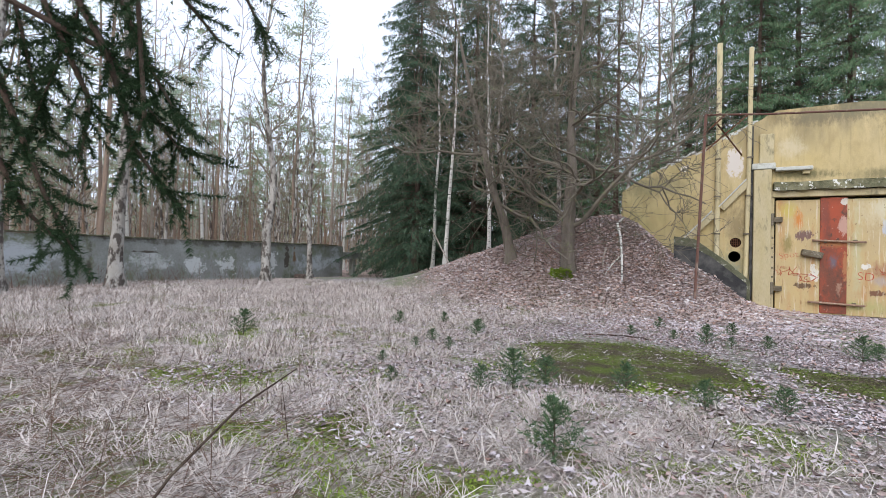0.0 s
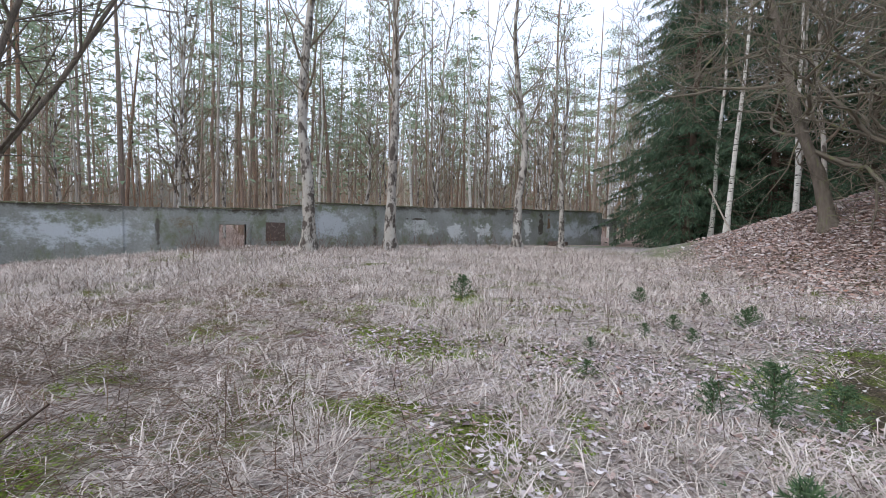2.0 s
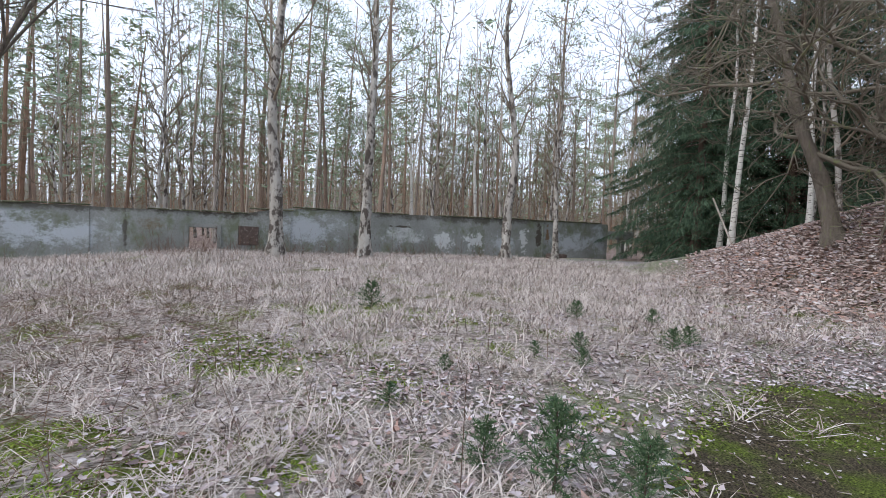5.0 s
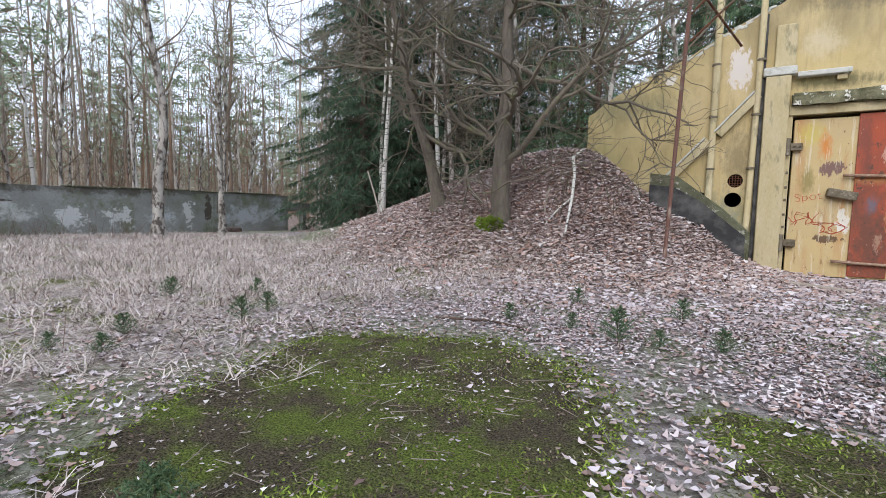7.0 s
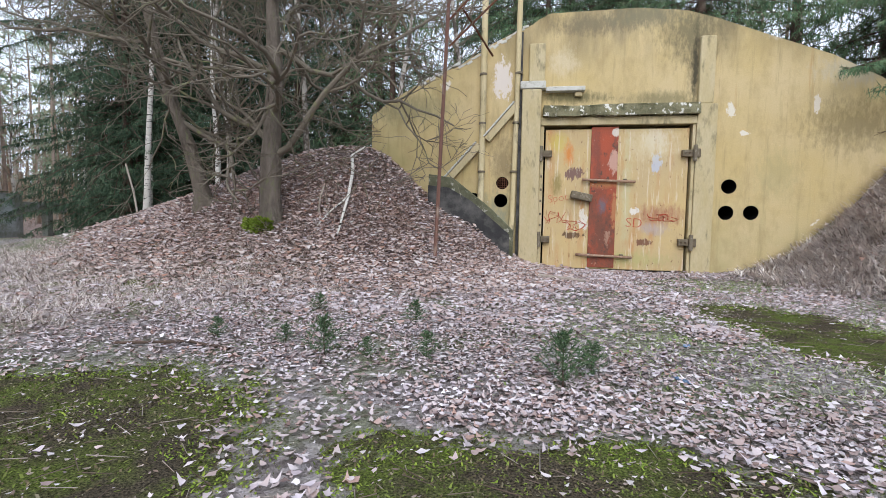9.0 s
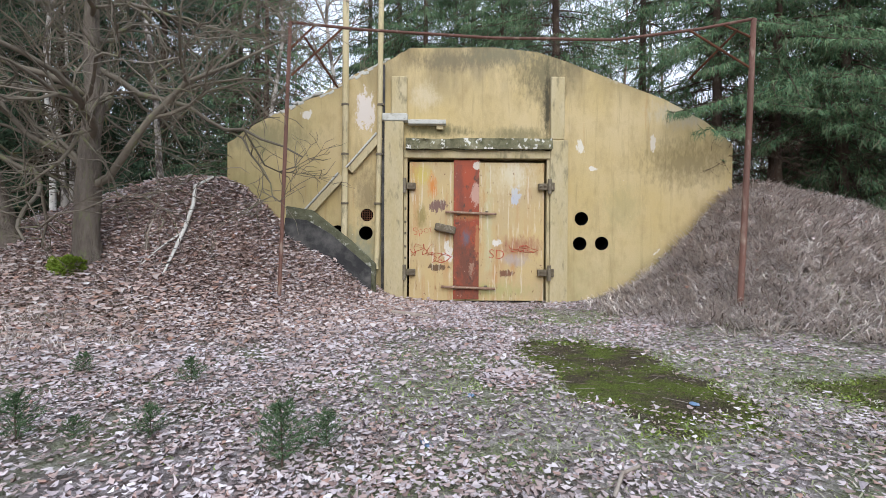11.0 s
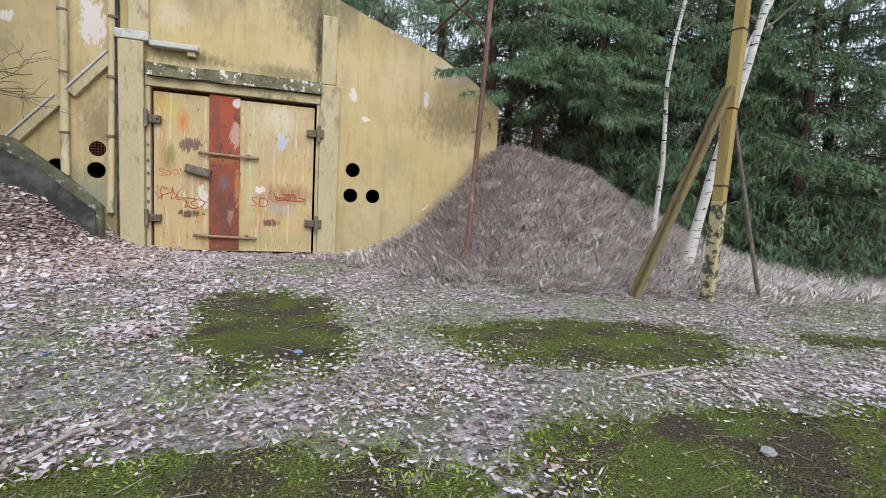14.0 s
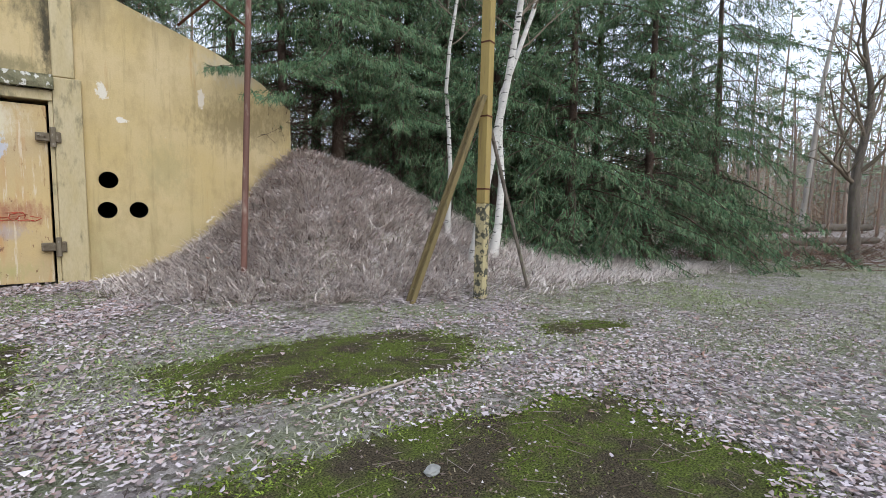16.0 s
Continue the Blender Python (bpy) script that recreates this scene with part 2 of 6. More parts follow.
def wall_mat():
    """Old grey cement render: dark and green with damp, fallen to pale and bluish patches."""
    m, nt, b = start_mat("stained_wall_render", 0.92)
    fine = noise_fac(nt, 16, 0.3, 0.7, 9.0)
    col = mix_rgb(nt, noise_fac(nt, 0.8, 0.35, 0.65, 8.0), (0.25, 0.262, 0.245), (0.38, 0.395, 0.385))
    col = mix_rgb(nt, math_node(nt, "MULTIPLY", fine, 0.4), col, (0.14, 0.145, 0.125))
    col = mix_rgb(nt, noise_fac(nt, 1.4, 0.5, 0.62, 9.0, (1, 1, 0.8), 0.7, (2, 7, 1)), col, (0.19, 0.21, 0.15))
    pale, dark = (0.52, 0.56, 0.6), (0.1, 0.09, 0.075)
    col = blotches(nt, col, ((-20.3, 0.9, 0.9, 0.4, 0.9, pale), (-18.8, 0.8, 0.8, 0.35, 0.9, pale), (-12.0, 1.2, 1.0, 0.5, 0.8, pale), (-8.2, 1.1, 0.7, 0.3, 0.9, (0.56, 0.58, 0.58)), (-6.3, 0.95, 0.5, 0.35, 1.0, (0.62, 0.64, 0.64)), (-4.9, 1.0, 0.45, 0.4, 1.0, (0.62, 0.64, 0.64)),
                             (-3.4, 0.9, 0.5, 0.3, 0.9, pale), (-2.3, 1.2, 0.25, 0.5, 1.0, (0.58, 0.6, 0.6)), (0.6, 1.1, 1.2, 0.4, 0.8, pale), (2.4, 1.2, 0.4, 0.6, 0.8, pale), (-1.4, 1.3, 0.16, 0.7, 1.0, dark), (-0.9, 1.4, 0.1, 0.5, 1.0, (0.2, 0.13, 0.08)), (-14.6, 1.7, 1.4, 0.2, 0.9, dark),
                             (-8.4, 1.45, 0.5, 0.04, 1.0, dark), (-16.9, 1.2, 0.25, 0.2, 0.9, (0.2, 0.16, 0.1)), (-10.2, 0.9, 0.08, 0.7, 0.9, dark), (-17.6, 0.9, 0.05, 0.9, 0.9, dark), (-24, 0.9, 1.5, 0.5, 0.8, pale), (-6.0, 1.9, 4.0, 0.14, 0.8, dark), (-19, 1.6, 3.0, 0.12, 0.8, dark)), 1)
    finish(nt, b, col, fine, 0.5, 0.02)
    return m


def red_mat():
    """Red lead paint on steel, bright at the top, worn to brown rust and pale patches lower down."""
    m, nt, b = start_mat("rust_red_paint", 0.6)
    fine = noise_fac(nt, 26, 0.3, 0.7, 9.0)
    col = mix_rgb(nt, noise_fac(nt, 1.6, 0.35, 0.65, 6.0, (1, 1, 0.5)), (0.42, 0.085, 0.04), (0.27, 0.075, 0.045))
    col = blotches(nt, col, ((-0.25, 0.9, 0.5, 1.3, 0.9, (0.15, 0.065, 0.045)), (-0.45, 2.9, 0.1, 0.8, 0.7, (0.17, 0.06, 0.045)), (0.0, 3.2, 0.06, 0.6, 0.8, (0.16, 0.07, 0.05)), (-0.05, 2.9, 0.13, 0.35, 1.0, (0.5, 0.3, 0.24)), (-0.02, 3.65, 0.12, 0.12, 1.0, (0.62, 0.56, 0.5)), (0.0, 1.6, 0.08, 0.5, 1.0, (0.4, 0.17, 0.08)),
                             (-0.55, 3.3, 0.12, 0.5, 0.8, (0.22, 0.07, 0.05)), (-0.3, 1.75, 0.12, 0.2, 0.9, (0.16, 0.13, 0.16)), (-0.15, 0.9, 0.1, 0.25, 1.0, (0.34, 0.2, 0.14)), (-0.3, 2.3, 0.4, 0.1, 0.8, (0.42, 0.2, 0.08))))
    col = mix_rgb(nt, noise_fac(nt, 8, 0.58, 0.63, 9.0, (1, 1, 0.6), 0.7), col, (0.12, 0.06, 0.045))
    col = mix_rgb(nt, noise_fac(nt, 10, 0.64, 0.66, 9.0, (1, 1, 0.7), 0.7, (4, 2, 9)), col, (0.52, 0.32, 0.24))
    finish(nt, b, col, fine, 0.3, 0.01)
    return m


M_FACADE = facade_mat()
M_FRAME = surface("ochre_frame_paint", (0.5, 0.41, 0.225), (0.57, 0.49, 0.32), (0.2, 0.18, 0.11), 2.0, 22, 0.75, bump=0.4, stretch=(1.5, 1.5, 0.5))
M_DOOR = door_mat()
M_RED = red_mat()
M_RUST = surface("rust", (0.16, 0.07, 0.04), (0.1, 0.05, 0.035), (0.26, 0.13, 0.07), 6, 60, 0.85, 0.2)
M_STEEL = surface("weathered_steel", (0.2, 0.17, 0.12), (0.13, 0.1, 0.07), (0.3, 0.27, 0.22), 8, 60, 0.6, 0.4)
M_BAR = surface("pale_rusty_bar", (0.4, 0.28, 0.2), (0.26, 0.14, 0.09), (0.55, 0.45, 0.38), 7, 60, 0.7, 0.2)
M_MOSSY = surface("mossy_concrete", (0.19, 0.19, 0.125), (0.075, 0.08, 0.05), (0.42, 0.42, 0.36), 3.4, 30, 0.95, bump=0.7, dist=0.03, spots=(0.58, 0.64))
M_WHITE = surface("bare_white_render", (0.66, 0.66, 0.62), (0.5, 0.5, 0.46), (0.3, 0.29, 0.22), 5, 40, 0.9)
M_CONC = surface("grey_concrete", (0.34, 0.34, 0.32), (0.25, 0.26, 0.25), (0.16, 0.17, 0.13), 0.9, 25, 0.92, bump=0.4)
M_WALL = wall_mat()
M_BRICK = surface("old_brick", (0.16, 0.115, 0.1), (0.09, 0.075, 0.065), (0.3, 0.26, 0.23), 6, 30, 0.95)
M_LEDGE = surface("mossy_ledge", (0.32, 0.3, 0.19), (0.06, 0.065, 0.035), (0.7, 0.69, 0.64), 4.2, 26, 0.95, bump=0.8, dist=0.03, stretch=(1, 1, 0.7), spots=(0.56, 0.6))
# black of the wing wall's coat, and of the painted shade beside the jamb
M_TAR_SHADE = surface("bitumen", (0.035, 0.035, 0.037), (0.08, 0.08, 0.082), (0.17, 0.165, 0.155), 1.2, 30, 0.8, spots=(0.45, 0.75))
# near-black, so that the colour itself gives the deep shade in the openings
M_DARK = surface("dark_hollow", (0.006, 0.006, 0.006), (0.01, 0.01, 0.009), None, 3, 20, 0.95)
M_DARK.node_tree.nodes["Principled BSDF"].inputs["Specular IOR Level"].default_value = 0.05
M_POLE = surface("red_brown_pole_paint", (0.17, 0.08, 0.06), (0.12, 0.065, 0.05), (0.26, 0.19, 0.15), 4, 50, 0.6, stretch=(1, 1, 0.3))
M_WOOD = surface("yellow_painted_timber", (0.42, 0.32, 0.12), (0.33, 0.25, 0.1), (0.2, 0.15, 0.08), 3, 60, 0.8, stretch=(3, 3, 0.25))
M_OLDSTICK = surface("dry_grey_stick", (0.42, 0.37, 0.32), (0.3, 0.25, 0.21), (0.5, 0.46, 0.42), 6, 50, 0.9)
M_OLDWOOD = surface("old_timber", (0.24, 0.19, 0.09), (0.17, 0.13, 0.07), (0.1, 0.09, 0.05), 3, 60, 0.9, stretch=(3, 3, 0.25))
M_OAKBARK = surface("oak_bark", (0.26, 0.22, 0.185), (0.14, 0.118, 0.1), (0.2, 0.21, 0.12), 5, 30, 0.95, bump=1.0, dist=0.03, stretch=(2, 2, 0.5))
M_TWIG = surface("bare_twigs", (0.26, 0.21, 0.16), (0.19, 0.155, 0.12), (0.24, 0.22, 0.14), 1.5, 20, 0.95)
M_OAKTWIG = surface("mossy_oak_limbs", (0.23, 0.2, 0.16), (0.15, 0.13, 0.105), (0.2, 0.22, 0.1), 1.5, 20, 0.95)
M_PINEBARK = surface("pine_bark", (0.36, 0.26, 0.2), (0.27, 0.215, 0.18), (0.46, 0.32, 0.23), 1.0, 18, 0.95, bump=0.8, dist=0.02, stretch=(2, 2, 0.6))
M_SPRUCEBARK = surface("spruce_bark", (0.13, 0.09, 0.07), (0.08, 0.06, 0.05), (0.2, 0.17, 0.13), 2.0, 20, 0.95, bump=0.8, dist=0.02)
M_BIRCH = surface("birch_bark", (0.72, 0.7, 0.66), (0.58, 0.56, 0.52), (0.05, 0.045, 0.04), 2.6, 30, 0.85, stretch=(0.9, 0.9, 4.0), spots=(0.58, 0.6))
M_BIRCHOLD = surface("old_birch_bark", (0.56, 0.53, 0.49), (0.3, 0.265, 0.23), (0.1, 0.085, 0.075), 2.6, 24, 0.9, bump=0.9, stretch=(1, 1, 0.6), spots=(0.48, 0.56))
M_NEEDLE = scatter_mat("spruce_needles", [(0.042, 0.1, 0.055), (0.145, 0.28, 0.145), (0.25, 0.39, 0.205), (0.075, 0.165, 0.105), (0.32, 0.41, 0.22), (0.11, 0.23, 0.115), (0.2, 0.16, 0.12), (0.2, 0.34, 0.185), (0.04, 0.085, 0.055)], 0.9, 0.5)
M_DARKNEEDLE = scatter_mat("dark_spruce_needles", [(0.035, 0.06, 0.042), (0.075, 0.125, 0.08), (0.14, 0.2, 0.125), (0.05, 0.09, 0.065), (0.1, 0.155, 0.095)])
M_NEARNEEDLE = scatter_mat("near_spruce_needles", [(0.03, 0.055, 0.03), (0.045, 0.08, 0.04), (0.06, 0.1, 0.05)])
# needle greens paled, with the haze of the far woods in the colour
M_PINE = scatter_mat("pine_needles", [(0.2, 0.29, 0.18), (0.3, 0.4, 0.27), (0.4, 0.49, 0.36), (0.46, 0.49, 0.34)])
M_SAPLING = scatter_mat("sapling_needles", [(0.05, 0.095, 0.05), (0.1, 0.165, 0.08), (0.14, 0.2, 0.11), (0.07, 0.12, 0.075)])
M_LEAF = scatter_mat("brown_leaf_litter", [(0.34, 0.215, 0.19), (0.56, 0.44, 0.41), (0.68, 0.59, 0.57), (0.44, 0.285, 0.235), (0.82, 0.76, 0.76), (0.14, 0.09, 0.08), (0.6, 0.46, 0.41), (0.42, 0.24, 0.18), (0.68, 0.59, 0.57), (0.2, 0.13, 0.115)])
M_PALELEAF = scatter_mat("pale_leaf_litter", [(0.48, 0.4, 0.43), (0.64, 0.57, 0.61), (0.6, 0.53, 0.57), (0.2, 0.135, 0.12), (0.54, 0.44, 0.44), (0.8, 0.76, 0.79), (0.4, 0.29, 0.27), (0.72, 0.64, 0.65), (0.24, 0.17, 0.15), (0.56, 0.45, 0.44), (0.44, 0.28, 0.23), (0.74, 0.69, 0.73), (0.15, 0.105, 0.1)])
M_LITTER = scatter_mat("leaf_scraps", [(0.3, 0.24, 0.22), (0.6, 0.54, 0.54), (0.16, 0.11, 0.09), (0.42, 0.34, 0.3), (0.1, 0.075, 0.06), (0.76, 0.72, 0.73), (0.24, 0.17, 0.14), (0.2, 0.18, 0.14)])
M_GRASS = scatter_mat("dry_grass", [(0.7, 0.61, 0.57), (0.8, 0.72, 0.68), (0.5, 0.42, 0.38), (0.86, 0.8, 0.77), (0.62, 0.53, 0.49), (0.28, 0.21, 0.18), (0.76, 0.68, 0.63), (0.13, 0.095, 0.08), (0.66, 0.57, 0.52), (0.8, 0.72, 0.67), (0.42, 0.34, 0.3)])
M_BANKGRASS = scatter_mat("bank_grass", [(0.78, 0.7, 0.66), (0.84, 0.78, 0.75), (0.62, 0.53, 0.49), (0.88, 0.83, 0.8), (0.76, 0.68, 0.64), (0.34, 0.27, 0.24), (0.84, 0.77, 0.73), (0.12, 0.09, 0.075), (0.88, 0.83, 0.8)], 0.9, 0.9)
M_GREEN = scatter_mat("short_green_grass", [(0.2, 0.24, 0.09), (0.3, 0.33, 0.17), (0.46, 0.47, 0.34), (0.24, 0.27, 0.12), (0.6, 0.57, 0.5), (0.42, 0.44, 0.28)])
M_TURF = scatter_mat("turf_blades", [(0.16, 0.24, 0.07), (0.28, 0.38, 0.12), (0.36, 0.45, 0.18), (0.46, 0.5, 0.3), (0.24, 0.32, 0.1), (0.58, 0.56, 0.46)])
M_FARTRUNK = scatter_mat("far_trunks", [(0.5, 0.46, 0.41), (0.28, 0.21, 0.17), (0.36, 0.23, 0.16), (0.4, 0.34, 0.29), (0.24, 0.18, 0.15), (0.62, 0.58, 0.53), (0.32, 0.22, 0.16)])
M_FARTWIG = scatter_mat("far_twigs", [(0.27, 0.18, 0.12), (0.38, 0.26, 0.18), (0.3, 0.23, 0.17), (0.42, 0.32, 0.24), (0.24, 0.23, 0.15)])
M_BRUSH = scatter_mat("fallen_twigs", [(0.09, 0.065, 0.05), (0.2, 0.155, 0.125), (0.4, 0.35, 0.31), (0.13, 0.09, 0.07)])
M_BRAMBLE = scatter_mat("dead_brambles", [(0.12, 0.075, 0.06), (0.2, 0.13, 0.1), (0.28, 0.18, 0.13), (0.16, 0.1, 0.08)])
M_BLUE = surface("blue_plastic", (0.13, 0.24, 0.42), (0.25, 0.36, 0.5), None, 8, 40, 0.5)
M_MOSSFOOT = scatter_mat("bright_moss", [(0.11, 0.17, 0.03), (0.22, 0.31, 0.05), (0.32, 0.41, 0.075), (0.17, 0.24, 0.04)])
# greyed wood colour that carries the haze of distance
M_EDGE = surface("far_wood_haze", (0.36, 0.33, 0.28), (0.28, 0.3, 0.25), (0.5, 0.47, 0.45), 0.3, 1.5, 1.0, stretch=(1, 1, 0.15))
M_CAMO = surface("camouflage_paint", (0.46, 0.4, 0.24), (0.52, 0.44, 0.24), (0.085, 0.085, 0.065), 4.2, 50, 0.85, spots=(0.49, 0.53))
M_MOSS = scatter_mat("moss_tufts", [(0.05, 0.062, 0.02), (0.13, 0.17, 0.038), (0.21, 0.265, 0.06), (0.08, 0.07, 0.036), (0.2, 0.16, 0.095), (0.05, 0.044, 0.026), (0.36, 0.32, 0.22)])
M_GRAFFITI = surface("red_spray_paint", (0.55, 0.07, 0.04), (0.45, 0.08, 0.05), None, 4, 40, 0.6, bump=0.0)


def ground_mat():
    """Soil under litter, moss and dry grass, by the zones of the plan."""
    m, nt, b = start_mat("forest_floor", 0.95)
    b.inputs["Specular IOR Level"].default_value = 0.08
    att = nt.nodes.new("ShaderNodeVertexColor")
    att.layer_name = "zone"
    sep = nt.nodes.new("ShaderNodeSeparateColor")
    nt.links.new(att.outputs[0], sep.inputs[0])
    f1, f2 = noise_fac(nt, 9, 0.35, 0.65, 8.0), noise_fac(nt, 45, 0.3, 0.7, 8.0)
    soil = mix_rgb(nt, f1, (0.17, 0.14, 0.125), (0.34, 0.29, 0.27))
    vor = nt.nodes.new("ShaderNodeTexVoronoi")
    vor.inputs["Scale"].default_value = 19.0
    tc = nt.nodes.new("ShaderNodeTexCoord")
    warp = nt.nodes.new("ShaderNodeVectorMath")
    warp.operation = "MULTIPLY_ADD"
    nz = nt.nodes.new("ShaderNodeTexNoise")
    nz.inputs["Scale"].default_value = 14.0
    nt.links.new(nz.outputs["Color"], warp.inputs[0])
    warp.inputs[1].default_value = (0.09, 0.09, 0.09)
    nt.links.new(tc.outputs["Object"], warp.inputs[2])
    nt.links.new(warp.outputs[0], vor.inputs["Vector"])
    cell = nt.nodes.new("ShaderNodeSeparateColor")
    nt.links.new(vor.outputs["Color"], cell.inputs[0])
    soil = mix_rgb(nt, cell.outputs[0], mix_rgb(nt, f2, (0.06, 0.048, 0.043), (0.22, 0.185, 0.175)), (0.56, 0.5, 0.5))
    soil = mix_rgb(nt, math_node(nt, "MULTIPLY", noise_fac(nt, 0.9, 0.45, 0.6), 0.8), soil, mix_rgb(nt, f2, (0.1, 0.12, 0.06), (0.36, 0.39, 0.24)))
    leaf = mix_rgb(nt, cell.outputs[0], mix_rgb(nt, f2, (0.1, 0.062, 0.052), (0.32, 0.21, 0.17)), (0.54, 0.4, 0.36))
    sx, west = nt.nodes.new("ShaderNodeSeparateXYZ"), nt.nodes.new("ShaderNodeMapRange")
    nt.links.new(tc.outputs["Object"], sx.inputs[0])
    west.inputs[1].default_value, west.inputs[2].default_value = 0.0, -3.0
    nt.links.new(sx.outputs[0], west.inputs[0])
    grass = mix_rgb(nt, noise_fac(nt, 26, 0.35, 0.65, 8.0, (1, 0.35, 1)), (0.17, 0.135, 0.12), (0.7, 0.61, 0.57))
    grass = mix_rgb(nt, math_node(nt, "MULTIPLY", noise_fac(nt, 0.9, 0.48, 0.58, 7.0, offset=(9, 2, 0)), west.outputs[0]), grass, mix_rgb(nt, f2, (0.07, 0.08, 0.025), (0.22, 0.25, 0.06)))
    f3 = noise_fac(nt, 70, 0.35, 0.65, 8.0)
    moss = mix_rgb(nt, f3, (0.034, 0.042, 0.016), (0.2, 0.25, 0.055))
    moss = mix_rgb(nt, noise_fac(nt, 1.6, 0.43, 0.57, 8.0, offset=(4, 4, 0)), moss, mix_rgb(nt, f3, (0.022, 0.019, 0.014), (0.16, 0.13, 0.09)))
    col = mix_rgb(nt, sep.outputs[1], soil, leaf)
    col = mix_rgb(nt, sep.outputs[2], col, grass)
    edge = math_node(nt, "ADD", sep.outputs[0], math_node(nt, "MULTIPLY", math_node(nt, "SUBTRACT", f1, 0.5), 0.5))
    r = nt.nodes.new("ShaderNodeMapRange")
    r.inputs[1].default_value, r.inputs[2].default_value = 0.4, 0.6
    nt.links.new(edge, r.inputs[0])
    col = mix_rgb(nt, r.outputs[0], col, moss)
    finish(nt, b, col, f2, 0.9, 0.03)
    return m


M_GROUND = ground_mat()


# ---- mesh helpers ----
def mesh_of(name, verts, faces, material, smooth=False):
    """One mesh from arrays; all faces have the same number of corners."""
    v, f = np.asarray(verts, dtype=np.float32), np.asarray(faces, dtype=np.int32)
    me = bpy.data.meshes.new(name)
    me.vertices.add(len(v))
    me.vertices.foreach_set("co", v.ravel())
    k = f.shape[1]
    me.loops.add(f.size)
    me.loops.foreach_set("vertex_index", f.ravel())
    me.polygons.add(len(f))
    me.polygons.foreach_set("loop_start", np.arange(0, f.size, k, dtype=np.int32))
    me.update(calc_edges=True)
    me.validate()
    if smooth:
        me.polygons.foreach_set("use_smooth", np.ones(len(f), dtype=bool))
    me.materials.append(material)
    return me


def link(name, mesh, parent=None, label=""):
    ob = new(name, mesh)
    if parent is not None:
        ob.parent = parent
    if label:
        ob["label"] = label
    return ob


def part(name, bm, material, parent=None, label=""):
    me = bpy.data.meshes.new(name)
    bm.to_mesh(me)
    bm.free()
    me.materials.append(material)
    return link(name, me, parent, label)


def thing(name, label, category, m=None, group="", kind=""):
    ob = tagged(new(name), label, category, group, kind)
    if m is not None:
        ob.matrix_basis = m
    return ob


def box(bm, x0, x1, y0, y1, z0, z1, bevel=0.0, m=None):
    r = bmesh.ops.create_cube(bm, size=1.0)
    bmesh.ops.transform(bm, matrix=Matrix.Translation(((x0 + x1) / 2, (y0 + y1) / 2, (z0 + z1) / 2)) @ Matrix.Diagonal((x1 - x0, y1 - y0, z1 - z0, 1)), verts=r["verts"])
    if m is not None:
        bmesh.ops.transform(bm, matrix=m, verts=r["verts"])
    if bevel:
        edges = {e for v in r["verts"] for e in v.link_edges}
        bmesh.ops.bevel(bm, geom=list(edges), offset=bevel, segments=2, affect="EDGES", profile=0.5)


def block(name, x0, x1, y0, y1, z0, z1, material, parent=None, bevel=0.012, label="", m=None):
    bm = bmesh.new()
    box(bm, x0, x1, y0, y1, z0, z1, bevel, m)
    return part(name, bm, material, parent, label)


def tube(points, radii, sides=8, cap=True):
    """Vertices and quads of a round bar along points."""
    pts = [Vector(p) for p in points]
    verts, faces = [], []
    for i, p in enumerate(pts):
        d = (pts[min(i + 1, len(pts) - 1)] - pts[max(i - 1, 0)]).normalized()
        a = d.orthogonal().normalized() if i == 0 else (ref - ref.dot(d) * d).normalized()
        ref = a
        c = d.cross(a)
        r = float(radii[i] if hasattr(radii, "__len__") else radii)
        for k in range(sides):
            t = 2 * math.pi * k / sides
            verts.append(p + r * (math.cos(t) * a + math.sin(t) * c))
    for i in range(len(pts) - 1):
        for k in range(sides):
            n = (k + 1) % sides
            faces.append((i * sides + k, i * sides + n, (i + 1) * sides + n, (i + 1) * sides + k))
    if cap and sides == 8:
        for o in (0, (len(pts) - 1) * sides):
            faces += [(o, o + 1, o + 2, o + 3), (o, o + 3, o + 4, o + 7), (o + 4, o + 5, o + 6, o + 7)]
    return verts, faces


def pipe(name, points, radii, material, parent=None, label="", sides=8):
    v, f = tube(points, radii, sides)
    return link(name, mesh_of(name, v, f, material, True), parent, label)


# ---- lie of the land ----
def smooth(a, b, x):
    t = np.clip((x - a) / (b - a), 0, 1)
    return t * t * (3 - 2 * t)


